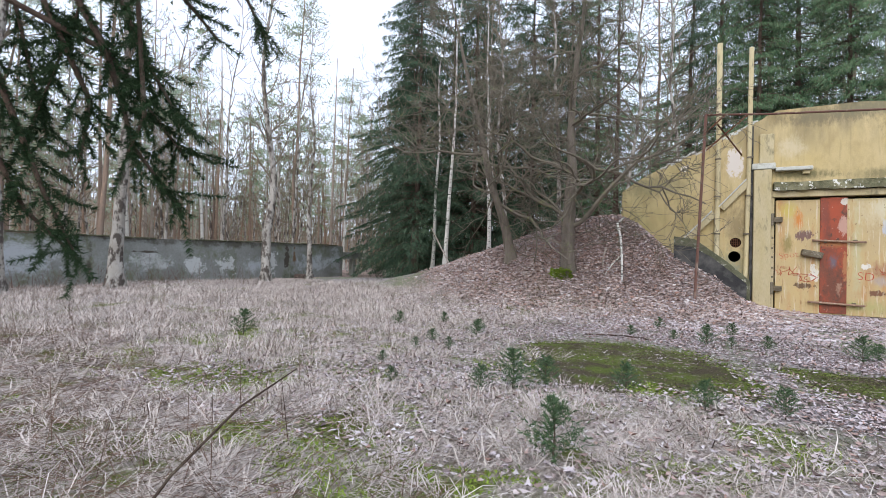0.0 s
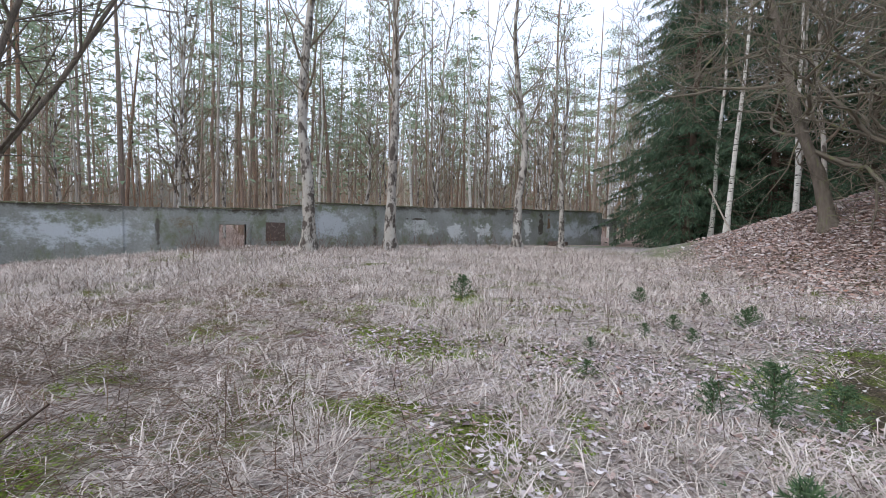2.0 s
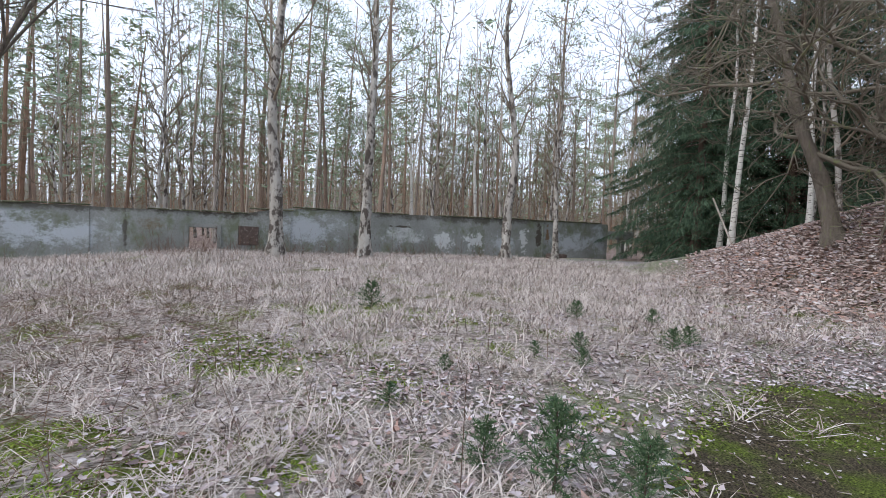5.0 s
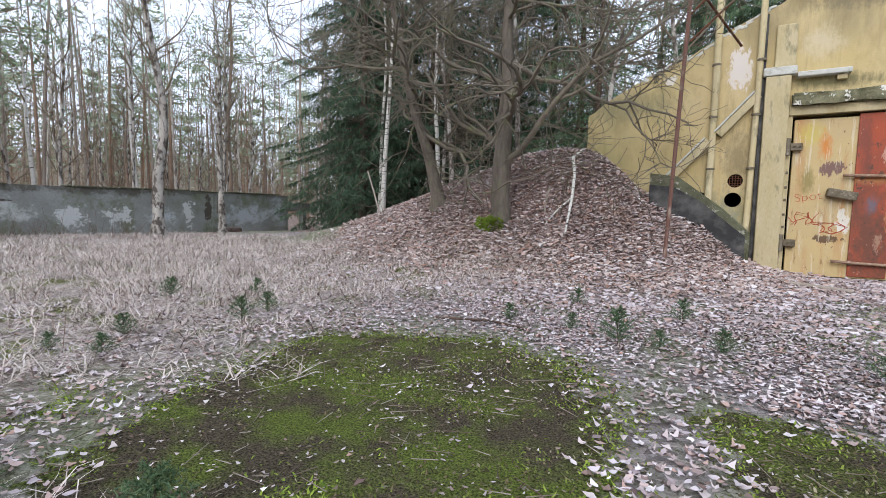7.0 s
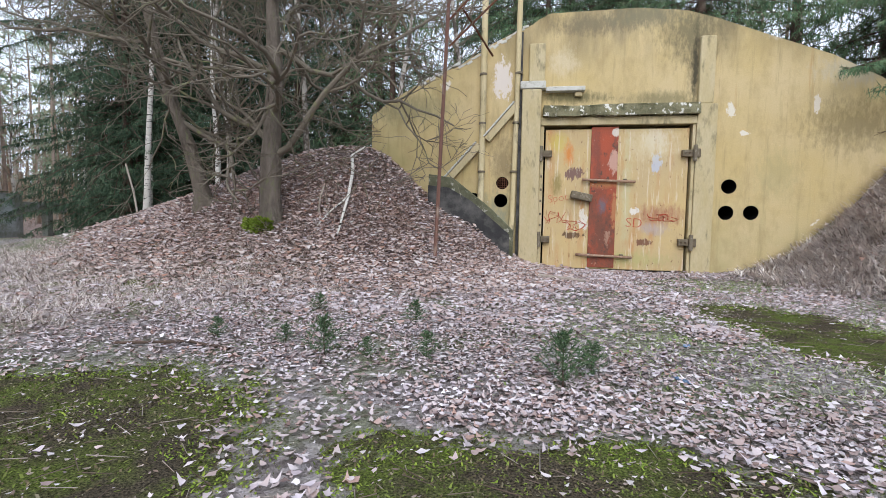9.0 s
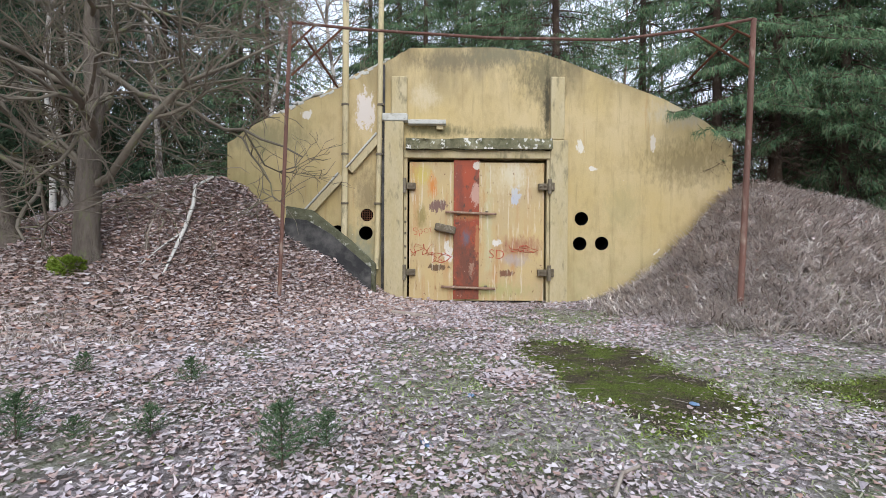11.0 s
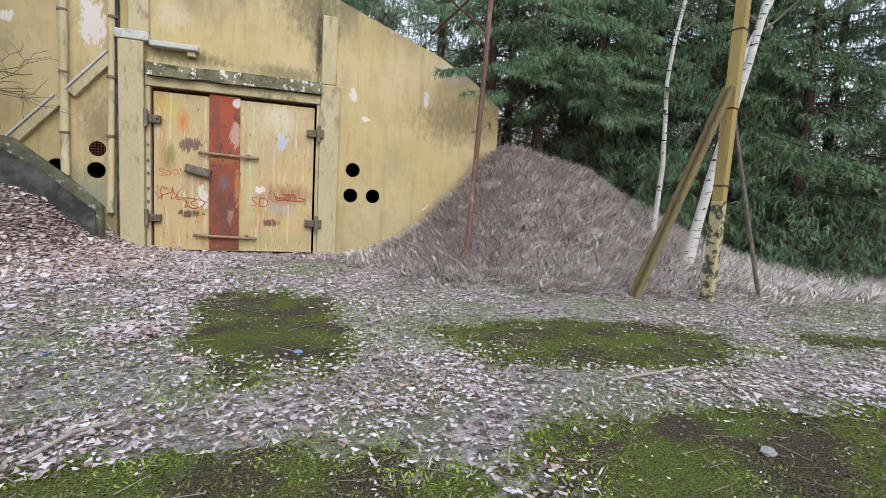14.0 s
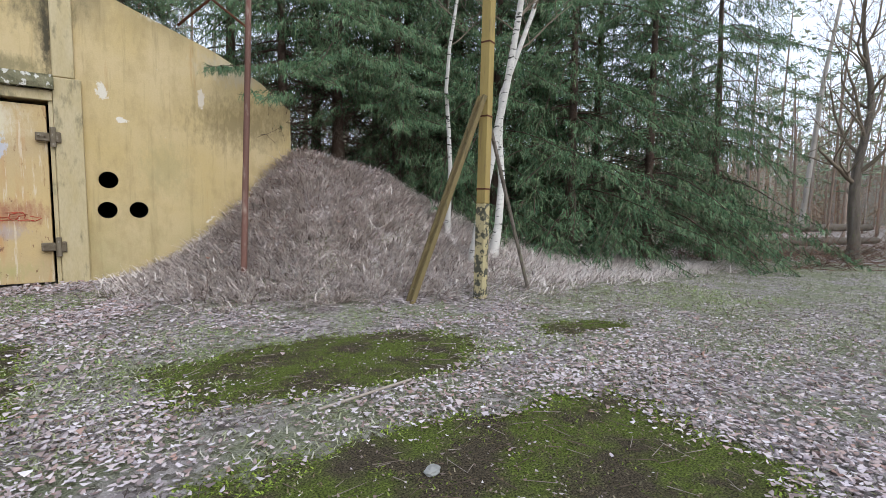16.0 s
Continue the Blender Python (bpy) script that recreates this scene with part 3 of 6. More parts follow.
def land(x, y):
    """Height of the ground: a flat yard, a bank either side of the bunker's front, and the earth over its roof."""
    x, y = np.asarray(x, dtype=float), np.asarray(y, dtype=float)
    z = (0.42 * smooth(-23, -15, y) - 0.14) * smooth(-9, -20, x) + 0.05 * np.sin(x * 0.9 + 1.3) * np.cos(y * 0.8) * smooth(-5, -12, x)
    yy = np.minimum(y + 0.3, 0)
    dl = x + 6.8
    left = 3.2 * np.exp(-(dl / np.where(dl < 0, 6.6, 2.3)) ** 2 - (yy / 3.0) ** 2)
    dr = x - 7.2
    right = 3.0 * np.exp(-(dr / np.where(dr < 0, 2.3, 5.2)) ** 2 - (yy / 3.2) ** 2)
    roof = 5.6 - 0.045 * x * x
    over = np.where(np.abs(x) < 6.8, roof, (5.6 - 0.045 * 46.2) * np.exp(-((np.abs(x) - 6.8) / 6.5) ** 2))
    back = smooth(1.15, 1.5, y) * np.where(np.abs(x) < 6.7, 1, 0) + smooth(0, 3.0, y) * np.where(np.abs(x) < 6.7, 0, 1)
    left = left + 0.78 * np.exp(-((x + 3.75) / 1.0) ** 2 - (yy / 1.25) ** 2)
    front = np.maximum(left, right) + 0.25 * np.minimum(left, right)
    bump = 0.03 * np.sin(2.1 * x + 0.7 * y) * np.sin(1.7 * y - 0.4 * x)
    lumps = 0.09 * np.sin(3.1 * x + 1.3 * np.sin(1.1 * y)) * smooth(3.5, 6, x) * smooth(0.5, 1.4, right) - 0.16 * np.exp(-((x - 7.0 - 0.15 * np.sin(2 * y)) / 0.22) ** 2) * smooth(0.2, 0.9, right) * smooth(-1.2, -2.2, y)
    return z + lumps + front * (1 - back) + np.maximum(over, front) * back + bump * smooth(0.2, 1.5, front + z)


def h(x, y):
    return float(land(x, y))


def vnoise(x, y, scale, seed):
    """Smooth random field, 0..1, three octaves."""
    x, y = np.asarray(x, dtype=float), np.asarray(y, dtype=float)
    out, amp, tot = np.zeros_like(x), 1.0, 0.0
    table = np.random.default_rng(seed).random(4096)
    for k in range(3):
        u, v = x * scale * 2 ** k + 17.3 * k + 500, y * scale * 2 ** k - 9.1 * k + 500
        i, j = np.floor(u).astype(int), np.floor(v).astype(int)
        fu, fv = u - i, v - j
        fu, fv = fu * fu * (3 - 2 * fu), fv * fv * (3 - 2 * fv)
        at = lambda a, b: table[(a * 57 + b * 131) % 4096]
        out += amp * ((at(i, j) * (1 - fu) + at(i + 1, j) * fu) * (1 - fv) + (at(i, j + 1) * (1 - fu) + at(i + 1, j + 1) * fu) * fv)
        tot += amp
        amp *= 0.55
    return out / tot


# moss-grown slabs in the yard: centre, half sizes, turn
MOSS = [(-5.45, -11.3, 1.65, 1.8, 20), (-2.1, -11.0, 1.25, 0.85, 4), (1.2, -6.9, 0.9, 1.95, 8), (4.9, -8.0, 1.9, 0.95, -8), (4.75, -11.05, 2.05, 1.25, -6), (8.6, -8.4, 0.75, 0.4, -30), (-0.5, -11.3, 0.8, 0.6, 0), (0.9, -10.5, 1.4, 0.8, -6)]


def moss_at(x, y):
    w = np.zeros_like(x)
    wob = 1.1 * (vnoise(x, y, 1.6, 3) - 0.5) + 0.5 * (vnoise(x, y, 6.0, 4) - 0.5)
    for cx, cy, rx, ry, a in MOSS:
        c, s = math.cos(radians(a)), math.sin(radians(a))
        u, v = ((x - cx) * c + (y - cy) * s) / rx, ((y - cy) * c - (x - cx) * s) / ry
        d = (np.abs(u) ** 3.2 + np.abs(v) ** 3.2) ** (1 / 3.2) + wob / min(rx, ry) * 0.5
        w = np.maximum(w, 1 - smooth(0.72, 1.2, d))
    return w


def leaf_at(x, y):
    """Where the brown oak leaves lie thick: the bank to the west of the door and its foot."""
    d = np.sqrt(((x + 7.5) / 6.0) ** 2 + ((y + 1.0) / 4.6) ** 2)
    return 1 - smooth(0.75, 1.25, d)


def grass_at(x, y):
    """Where the dead grass stands: the meadow in the west, and the bank east of the door."""
    edge = -8.2 + 0.22 * (y + 12) + 0.6 * np.sin(y * 0.9)
    west = smooth(edge + 1.6, edge - 1.6, x) * smooth(-2.5, -5.5, y + 0.12 * (x + 10))
    south = smooth(-12.6, -14.2, y + 0.25 * np.abs(x + 5)) * smooth(-1, -4, x)
    bank = smooth(1.15, 0.85, np.sqrt(((x - 7.6) / 4.6) ** 2 + ((y + 1.5) / 4.2) ** 2)) * smooth(-0.05, -0.4, y)
    east = smooth(8, 12, x) * smooth(-7, -5, y) * 0.7
    return np.clip(np.maximum.reduce([west, south, bank, east]), 0, 1)


def turf_at(x, y):
    """Where short green turf shows: before the door, and in patches between the slabs."""
    door_turf = smooth(1.15, 0.6, np.hypot((x - 1.5) / 1.9, (y + 2.6) / 1.3)) * smooth(0.3, 0.5, vnoise(x, y, 1.3, 81))
    patches = smooth(0.5, 0.6, vnoise(x, y, 0.55, 83)) * smooth(-3.5, -0.5, x) * smooth(-10.2, -8.5, y) * smooth(-2.5, -4, y)
    return np.clip(np.maximum(door_turf, 0.75 * patches), 0, 1)


def axis(fine0, fine1, step, far):
    a = list(np.arange(fine0, fine1 + 1e-6, step))
    g, lo, hi = step, [fine0], [fine1]
    while hi[-1] < far:
        g *= 1.35
        hi.append(hi[-1] + g)
        lo.append(lo[-1] - g)
    return np.array(lo[:0:-1] + a + hi[1:])


def make_ground():
    xs, ys = axis(-24, 16, 0.16, 700), axis(-20, 3, 0.16, 700)
    gx, gy = np.meshgrid(xs, ys, indexing="ij")
    gz = land(gx, gy)
    n, k = len(xs), len(ys)
    idx = np.arange(n * k).reshape(n, k)
    faces = np.stack([idx[:-1, :-1], idx[1:, :-1], idx[1:, 1:], idx[:-1, 1:]], -1).reshape(-1, 4)
    me = mesh_of("ground", np.stack([gx, gy, gz], -1).reshape(-1, 3), faces, M_GROUND, True)
    col = me.color_attributes.new("zone", "FLOAT_COLOR", "POINT")
    x, y = gx.ravel(), gy.ravel()
    far = np.where((x < -21) | (y > 3), 1.0, 0)
    col.data.foreach_set("color", np.stack([moss_at(x, y), np.maximum(leaf_at(x, y), far * 0.8), grass_at(x, y) * (1 - far), np.ones_like(x)], -1).astype(np.float32).ravel())
    tagged(link("ground", me), "forest floor of soil, leaf litter, moss and dead grass", "ground", kind="structure")


make_ground()


# ---- the bunker ----
HOLES = [(2.80, 2.27, 0.185), (2.76, 1.60, 0.185), (3.35, 1.61, 0.185), (-2.94, 2.33, 0.17), (-2.97, 1.85, 0.185), (-3.72, 1.87, 0.185)]
DOOR = (-1.9, 1.86, 0.0, 3.84)


def facade_shape():
    left = [(-6.65, 4.2), (-6.2, 4.55), (-5.4, 5.0), (-4.2, 5.5), (-3.0, 6.2), (-2.3, 6.5), (-1.8, 6.78)]
    pts = []
    for (x0, z0), (x1, z1) in zip(left, left[1:]):
        for i in range(8):
            t = i / 8
            pts.append((x0 + (x1 - x0) * t, z0 + (z1 - z0) * t + 0.05 * noise.noise((x0 + (x1 - x0) * t * 1.0, 3.3 * t, 2.0 * x0))))
    return [(-6.65, -0.6)] + pts + [(-1.8, 6.78), (0.4, 6.82), (1.6, 6.7), (2.4, 6.45), (3.44, 6.05), (5.0, 5.48), (6.1, 4.9), (6.85, 4.3), (6.85, -0.6), (DOOR[1], -0.6), (DOOR[1], DOOR[3]), (DOOR[0], DOOR[3]), (DOOR[0], -0.6)]


def ring(bm, pts, y):
    vs = [bm.verts.new((x, y, z)) for x, z in pts]
    return vs, [bm.edges.new((a, b)) for a, b in zip(vs, vs[1:] + vs[:1])]


bunker = thing("bunker", "earth-covered concrete bunker with a faded ochre front", "bunker")
bm = bmesh.new()
edges = ring(bm, facade_shape(), 0.0)[1]
for x, z, r in HOLES:
    edges += ring(bm, [(x + r * math.cos(2 * math.pi * i / 24), z + r * math.sin(2 * math.pi * i / 24)) for i in range(24)], 0.0)[1]
bmesh.ops.triangle_fill(bm, edges=edges, use_beauty=True)
ext = bmesh.ops.extrude_face_region(bm, geom=list(bm.faces))
bmesh.ops.translate(bm, verts=[e for e in ext["geom"] if isinstance(e, bmesh.types.BMVert)], vec=(0, 0.45, 0))
bmesh.ops.recalc_face_normals(bm, faces=bm.faces)
part("front_wall", bm, M_FACADE, bunker, "faded ochre painted concrete with flaked and mossy patches")
# added black sheet behind the front, which keeps the openings dark
block("dark_backing", -4.2, 4.2, 0.95, 1.1, -0.4, 4.4, M_DARK, bunker)
for x, z, r in HOLES:
    v, f = tube([(x, 0.004, z), (x, 0.94, z)], [r - 0.006, r - 0.006], 24, False)
    link("vent_pipe", mesh_of("vent_pipe", v, f, M_DARK), bunker, "dark round vent pipe")
    # an added black disc closes each vent in place of its inner shade
    v, f = tube([(x, 0.5, z), (x, 0.55, z)], [r - 0.007, r - 0.007], 24)
    link("vent_dark_disc", mesh_of("vent_dark_disc", v, f, M_DARK), bunker, "black disc added for the dark inside the vent")
for gx in (-2.94 + 0.06 * i for i in range(-2, 3)):
    hh = math.sqrt(0.17 ** 2 - (gx + 2.94) ** 2)
    pipe("vent_bar", [(gx, 0.03, 2.33 - hh), (gx, 0.03, 2.33 + hh)], 0.008, M_RUST, bunker)
    pipe("vent_bar", [(-2.94 - hh, 0.035, 2.33 + gx + 2.94), (-2.94 + hh, 0.035, 2.33 + gx + 2.94)], 0.008, M_RUST, bunker)
block("jamb", -2.46, -1.96, -0.22, 0.05, -0.3, 4.78, M_FRAME, bunker, 0.02)
block("jamb", 1.92, 2.4, -0.14, 0.05, -0.3, 4.34, M_FRAME, bunker, 0.02)
block("frame_strip", -1.955, -1.86, -0.1, 0.1, -0.1, 3.97, M_FRAME, bunker, 0.01)
# thin black strip: the shade between pipe and jamb, put in as colour
block("gap_shade_strip", -2.545, -2.47, -0.1, -0.002, 0.2, 6.3, M_TAR_SHADE, bunker, 0.004, "black strip in place of the shaded gap beside the jamb")
block("frame_strip", 1.84, 1.915, -0.1, 0.1, -0.1, 3.97, M_FRAME, bunker, 0.01)
block("lintel", -1.955, 1.915, -0.16, 0.06, 3.84, 4.05, M_FRAME, bunker, 0.015)
bm = bmesh.new()
box(bm, -1.9, 1.95, -0.3, 0.05, 4.06, 4.33)
bmesh.ops.subdivide_edges(bm, edges=list(bm.edges), cuts=14, use_grid_fill=True)
for v in bm.verts:
    v.co += Vector((0, 0.08, 0.07)) * noise.noise(Vector((v.co.x * 4, v.co.y * 6, v.co.z * 5))) + Vector((0, 0.05, -0.05)) * max(0, noise.noise(Vector((v.co.x * 1.5, 3, 1)))) * (1 if v.co.z > 4.2 else 0)
part("lintel_ledge", bm, M_LEDGE, bunker, "mossy crumbling concrete ledge")
block("pilaster", -2.3, -1.88, -0.1, 0.05, 5.0, 6.0, M_FRAME, bunker, 0.03)
block("pilaster", 1.93, 2.3, -0.12, 0.05, 4.35, 6.02, M_FRAME, bunker, 0.03)
block("pilaster_cap", -2.52, -1.86, -0.24, 0.05, 4.79, 4.99, M_WHITE, bunker, 0.025, "white weathered concrete cap")
block("ledge_bar", -1.85, -0.85, -0.2, 0.04, 4.72, 4.84, M_WHITE, bunker, 0.02, "white weathered ledge")
block("ledge_bracket", -1.1, -0.92, -0.12, 0.03, 4.6, 4.715, M_FRAME, bunker, 0.01)
for (x0, z0), (x1, z1) in (((-4.5, 2.36), (-3.6, 3.36)), ((-3.4, 3.5), (-2.6, 4.42))):
    d = math.hypot(x1 - x0, z1 - z0)
    m = Matrix.Translation((x0, 0, z0)) @ Matrix.Rotation(-math.atan2(z1 - z0, x1 - x0), 4, "Y")
    block("sloping_rib", 0, d, -0.16, 0.04, -0.12, 0.07, M_FRAME, bunker, 0.015, m=m)
    block("rib_capping", 0, d, -0.2, 0.03, 0.075, 0.12, M_WHITE, bunker, 0.01, "flaked white capping", m=m)
pipe("drain_pipe", [(-3.52, -0.12, 1.7), (-3.5, -0.12, 4.3), (-3.5, -0.12, 9.3)], 0.085, M_FRAME, bunker, "ochre painted steel pipe")
pipe("drain_pipe", [(-2.66, -0.12, 0.9), (-2.6, -0.12, 4.4), (-2.56, -0.12, 9.0)], 0.07, M_FRAME, bunker, "ochre painted steel pipe")
for z in (2.6, 3.9, 5.2):
    for x in (-3.51, -2.6 + 0.03 * (z - 4)):
        v, f = tube([(x, -0.12, z), (x, -0.12, z + 0.05)], [0.1, 0.1], 8)
        link("pipe_collar", mesh_of("pipe_collar", v, f, M_STEEL), bunker)
# the low sloping wing wall beside the door
bm = bmesh.new()
vs = [bm.verts.new(c) for c in ((-4.85, -0.55, 2.5), (-4.2, -0.6, 2.4), (-3.2, -0.6, 1.62), (-2.6, -0.6, 1.05), (-2.6, -0.6, -0.4), (-4.85, -0.55, -0.4))]
f = bm.faces.new(vs)
e = bmesh.ops.extrude_face_region(bm, geom=[f])
bmesh.ops.translate(bm, verts=[x for x in e["geom"] if isinstance(x, bmesh.types.BMVert)], vec=(0, -0.22, 0))
bmesh.ops.recalc_face_normals(bm, faces=bm.faces)
bmesh.ops.bevel(bm, geom=list(bm.edges), offset=0.02, segments=1, affect="EDGES")
part("wing_wall", bm, M_MOSSY, bunker, "low sloping mossy concrete wing wall")
bm = bmesh.new()
vs = [bm.verts.new(c) for c in ((-4.85, -0.79, 2.2), (-4.3, -0.84, 2.14), (-3.7, -0.84, 1.8), (-2.7, -0.84, 0.95), (-2.7, -0.84, -0.4), (-4.85, -0.79, -0.4))]
f = bm.faces.new(vs)
e = bmesh.ops.extrude_face_region(bm, geom=[f])
bmesh.ops.translate(bm, verts=[x for x in e["geom"] if isinstance(x, bmesh.types.BMVert)], vec=(0, -0.03, 0))
bmesh.ops.recalc_face_normals(bm, faces=bm.faces)
part("bitumen_coat", bm, M_TAR_SHADE, bunker, "black bitumen coat on the wing wall")

# the broken upper edge, bare and white
eb = random.Random(4)
for i in range(26):
    x0 = -5.3 + i * 0.115
    zt = 5.05 + 0.46 * (x0 + 5.4) if x0 < -4.2 else 5.5 + 0.58 * (x0 + 4.2)
    bm = bmesh.new()
    box(bm, -0.08, 0.08, -0.012, 0.4, -0.09, 0.0, 0.015)
    bmesh.ops.transform(bm, matrix=pose(x0, 0, zt + eb.uniform(-0.05, 0.03), eb.uniform(-8, 8), -27 + eb.uniform(-14, 14), 0) @ Matrix.Diagonal((1, 1, eb.uniform(0.4, 1.1), 1)), verts=bm.verts)
    part("broken_edge", bm, M_WHITE, bunker, "bare broken concrete edge")

# the steel double door
door = thing("door_1", "closed ochre steel double door with a rust-red centre strip", "door", kind="structure")
block("door_leaf", -1.81, -0.3, -0.03, 0.12, 0.06, 3.75, M_DOOR, door, 0.012, "faded ochre steel leaf")
block("door_leaf", -0.29, 1.79, -0.028, 0.12, 0.06, 3.75, M_DOOR, door, 0.012, "faded ochre steel leaf")
block("centre_strip", -0.63, 0.05, -0.07, -0.03, 0.1, 3.8, M_RED, door, 0.01, "rust-red steel cover strip")
for x in (-1.86, 1.83):
    for z in (0.82, 3.1):
        block("hinge", x - (0.22 if x < 0 else -0.02), x - (0.02 if x < 0 else -0.2), -0.2, -0.1, z - 0.11, z + 0.11, M_STEEL, door, 0.02, "rusty steel hinge")
        side = 1 if x < 0 else -1
        block("hinge_strap", min(x, x + 0.2 * side) - 0.02, max(x, x + 0.2 * side) + 0.02, -0.17, -0.025, z - 0.085, z + 0.085, M_STEEL, door, 0.015)
        pipe("hinge_pin", [(x - 0.07 * side, -0.19, z - 0.2), (x - 0.07 * side, -0.19, z + 0.2)], 0.05, M_STEEL, door)
        for bx in (0.06, 0.16):
            pipe("hinge_bolt", [(x + bx * side, -0.165, z), (x + bx * side, -0.19, z)], 0.022, M_RUST, door, sides=6)
for x0, x1, z in ((-0.85, 0.5, 2.4), (-0.95, 0.48, 0.42)):
    pipe("door_bar", [(x0, -0.13, z + 0.02), (x0 + 0.4, -0.14, z), (x1 - 0.3, -0.14, z - 0.02), (x1, -0.13, z - 0.03)], 0.035, M_BAR, door, "pale rusty locking bar")
    for x in (x0 + 0.35, x1 - 0.25):
        block("bar_bracket", x - 0.04, x + 0.04, -0.13, -0.03, z - 0.06, z + 0.05, M_STEEL, door, 0.008)
bm = bmesh.new()
box(bm, -0.28, 0.28, -0.2, 0.0, -0.1, 0.1, 0.03)
bmesh.ops.transform(bm, matrix=pose(-0.85, -0.03, 1.98, 0, 12, 0), verts=bm.verts)
part("lock_cover", bm, M_STEEL, door, "grey-green bent lock cover")
for z in (1.2, 1.5, 1.85, 2.15, 2.5):
    block("frame_bolt", -1.93, -1.88, -0.13, -0.095, z - 0.03, z + 0.03, M_STEEL, door, 0.006)


def writing(text, x, z, size, turn, label):
    c = bpy.data.curves.new("graffiti", "FONT")
    c.body, c.size, c.extrude, c.offset = text, size, 0.003, -0.008
    c.materials.append(M_GRAFFITI)
    ob = tagged(new("graffiti", c), label, "graffiti")
    ob.matrix_basis = pose(x, -0.034, z, 90, turn, 0)


writing("Spot", -1.7, 1.8, 0.29, -9, "red sprayed writing on the ochre door leaf")
writing("SD", 0.3, 1.2, 0.36, 4, "red sprayed letters on the ochre door leaf")

def scribble(x, z, w, hgt, seed, label):
    rnd = random.Random(seed)
    c = bpy.data.curves.new("graffiti", "CURVE")
    c.dimensions, c.bevel_depth, c.bevel_resolution = "3D", 0.008, 0
    for k in range(2):
        sp = c.splines.new("POLY")
        n = 14
        sp.points.add(n - 1)
        for i in range(n):
            t = i / (n - 1)
            sp.points[i].co = (x + w * (t - 0.5) + rnd.uniform(-0.3, 0.3) * w, -0.033, z + hgt * 0.5 * math.sin(t * 9 + k * 2.1 + seed) * rnd.uniform(0.5, 1), 1)
    c.materials.append(M_GRAFFITI)
    tagged(new("graffiti", c), label, "graffiti")


scribble(-1.5, 1.42, 0.45, 0.4, 3, "red sprayed scribble on the ochre door leaf")
scribble(-0.98, 1.2, 0.5, 0.3, 5, "red sprayed unreadable scrawl below the lock cover")
scribble(1.25, 1.45, 0.6, 0.2, 8, "faint red sprayed scrawl on the door leaf")

# ---- the wall of a ruin in the west ----
ruin = thing("ruined_wall", "long grey rendered ruin wall, stained, with a small opening", "wall", kind="structure")
bm = bmesh.new()
ybreaks = np.linspace(-34, 3.0, 60)
outline = [(float(y), 1.62 + 0.3 * float(smooth(-14.5, -12.6, y)) + 0.12 * float(smooth(-12, 2, y)) + 0.03 * noise.noise((float(y) * 1.3, 2, 0))) for y in ybreaks]
pts = [(-34, -0.2)] + outline + [(3.0, -0.2)]
vs = [bm.verts.new((-22.2, y, z)) for y, z in pts]
edges = [bm.edges.new((a, b)) for a, b in zip(vs, vs[1:] + vs[:1])]
w = [bm.verts.new((-22.2, y, z)) for y, z in ((-15.85, 1.1), (-15.0, 1.1), (-15.0, 0.25), (-15.85, 0.25))]
edges += [bm.edges.new((a, b)) for a, b in zip(w, w[1:] + w[:1])]
bmesh.ops.triangle_fill(bm, edges=edges, use_beauty=True)
e = bmesh.ops.extrude_face_region(bm, geom=list(bm.faces))
bmesh.ops.translate(bm, verts=[x for x in e["geom"] if isinstance(x, bmesh.types.BMVert)], vec=(-0.35, 0, 0))
bmesh.ops.recalc_face_normals(bm, faces=bm.faces)
part("wall_render", bm, M_WALL, ruin, "grey stained cement render")
for k, y0 in enumerate(np.arange(-33.5, 2.6, 1.5)):
    zt = 1.62 + 0.3 * float(smooth(-14.5, -12.6, y0 + 0.7)) + 0.12 * float(smooth(-12, 2, y0 + 0.7))
    if k % 7 != 3:
        block("coping", -22.62, -22.14, float(y0), float(y0) + 1.46, zt + 0.005, zt + 0.05, M_MOSSY, ruin, 0.012, m=pose(0, 0, 0.02 * math.sin(k * 2.3)))
for y0 in (-27.5, -21.6, -18.6, -12.7, -8.6, -5.2, -1.2):
    block("wall_rib", -22.2, -22.165, y0, y0 + 0.09, 0.0, 1.58 + 0.28 * float(smooth(-14.5, -12.6, y0)), M_WALL, ruin, 0.004)
for a in ((-15.97, -15.85, 0.25, 1.22), (-15.0, -14.88, 0.25, 1.22)):
    block("opening_frame", -22.5, -22.15, a[0], a[1], a[2], a[3], M_CONC, ruin, 0.01)
block("opening_frame", -22.5, -22.15, -15.85, -15.0, 1.11, 1.22, M_CONC, ruin, 0.01)
block("end_beam", -22.5, -22.2, 3.005, 4.9, 1.3, 1.72, M_WALL, ruin, 0.02)
block("end_post", -22.5, -22.2, 4.0, 4.25, -0.2, 1.295, M_WALL, ruin, 0.02)
block("wall_niche", -22.19, -22.15, -14.35, -13.7, 0.55, 1.2, M_BRICK, ruin, 0.01, "patch of dark bare brickwork")
pipe("wall_pipe", [(-22.12, -21.55, 0.0), (-22.12, -21.5, 1.75)], 0.045, M_RUST, ruin, "rusty iron pipe against the wall")
tagged(block("brick_heap", -21.9, -21.3, -1.2, -0.4, 0.3, 0.52, M_BRICK, None, 0.05), "small heap of red bricks at the wall's foot", "bricks")

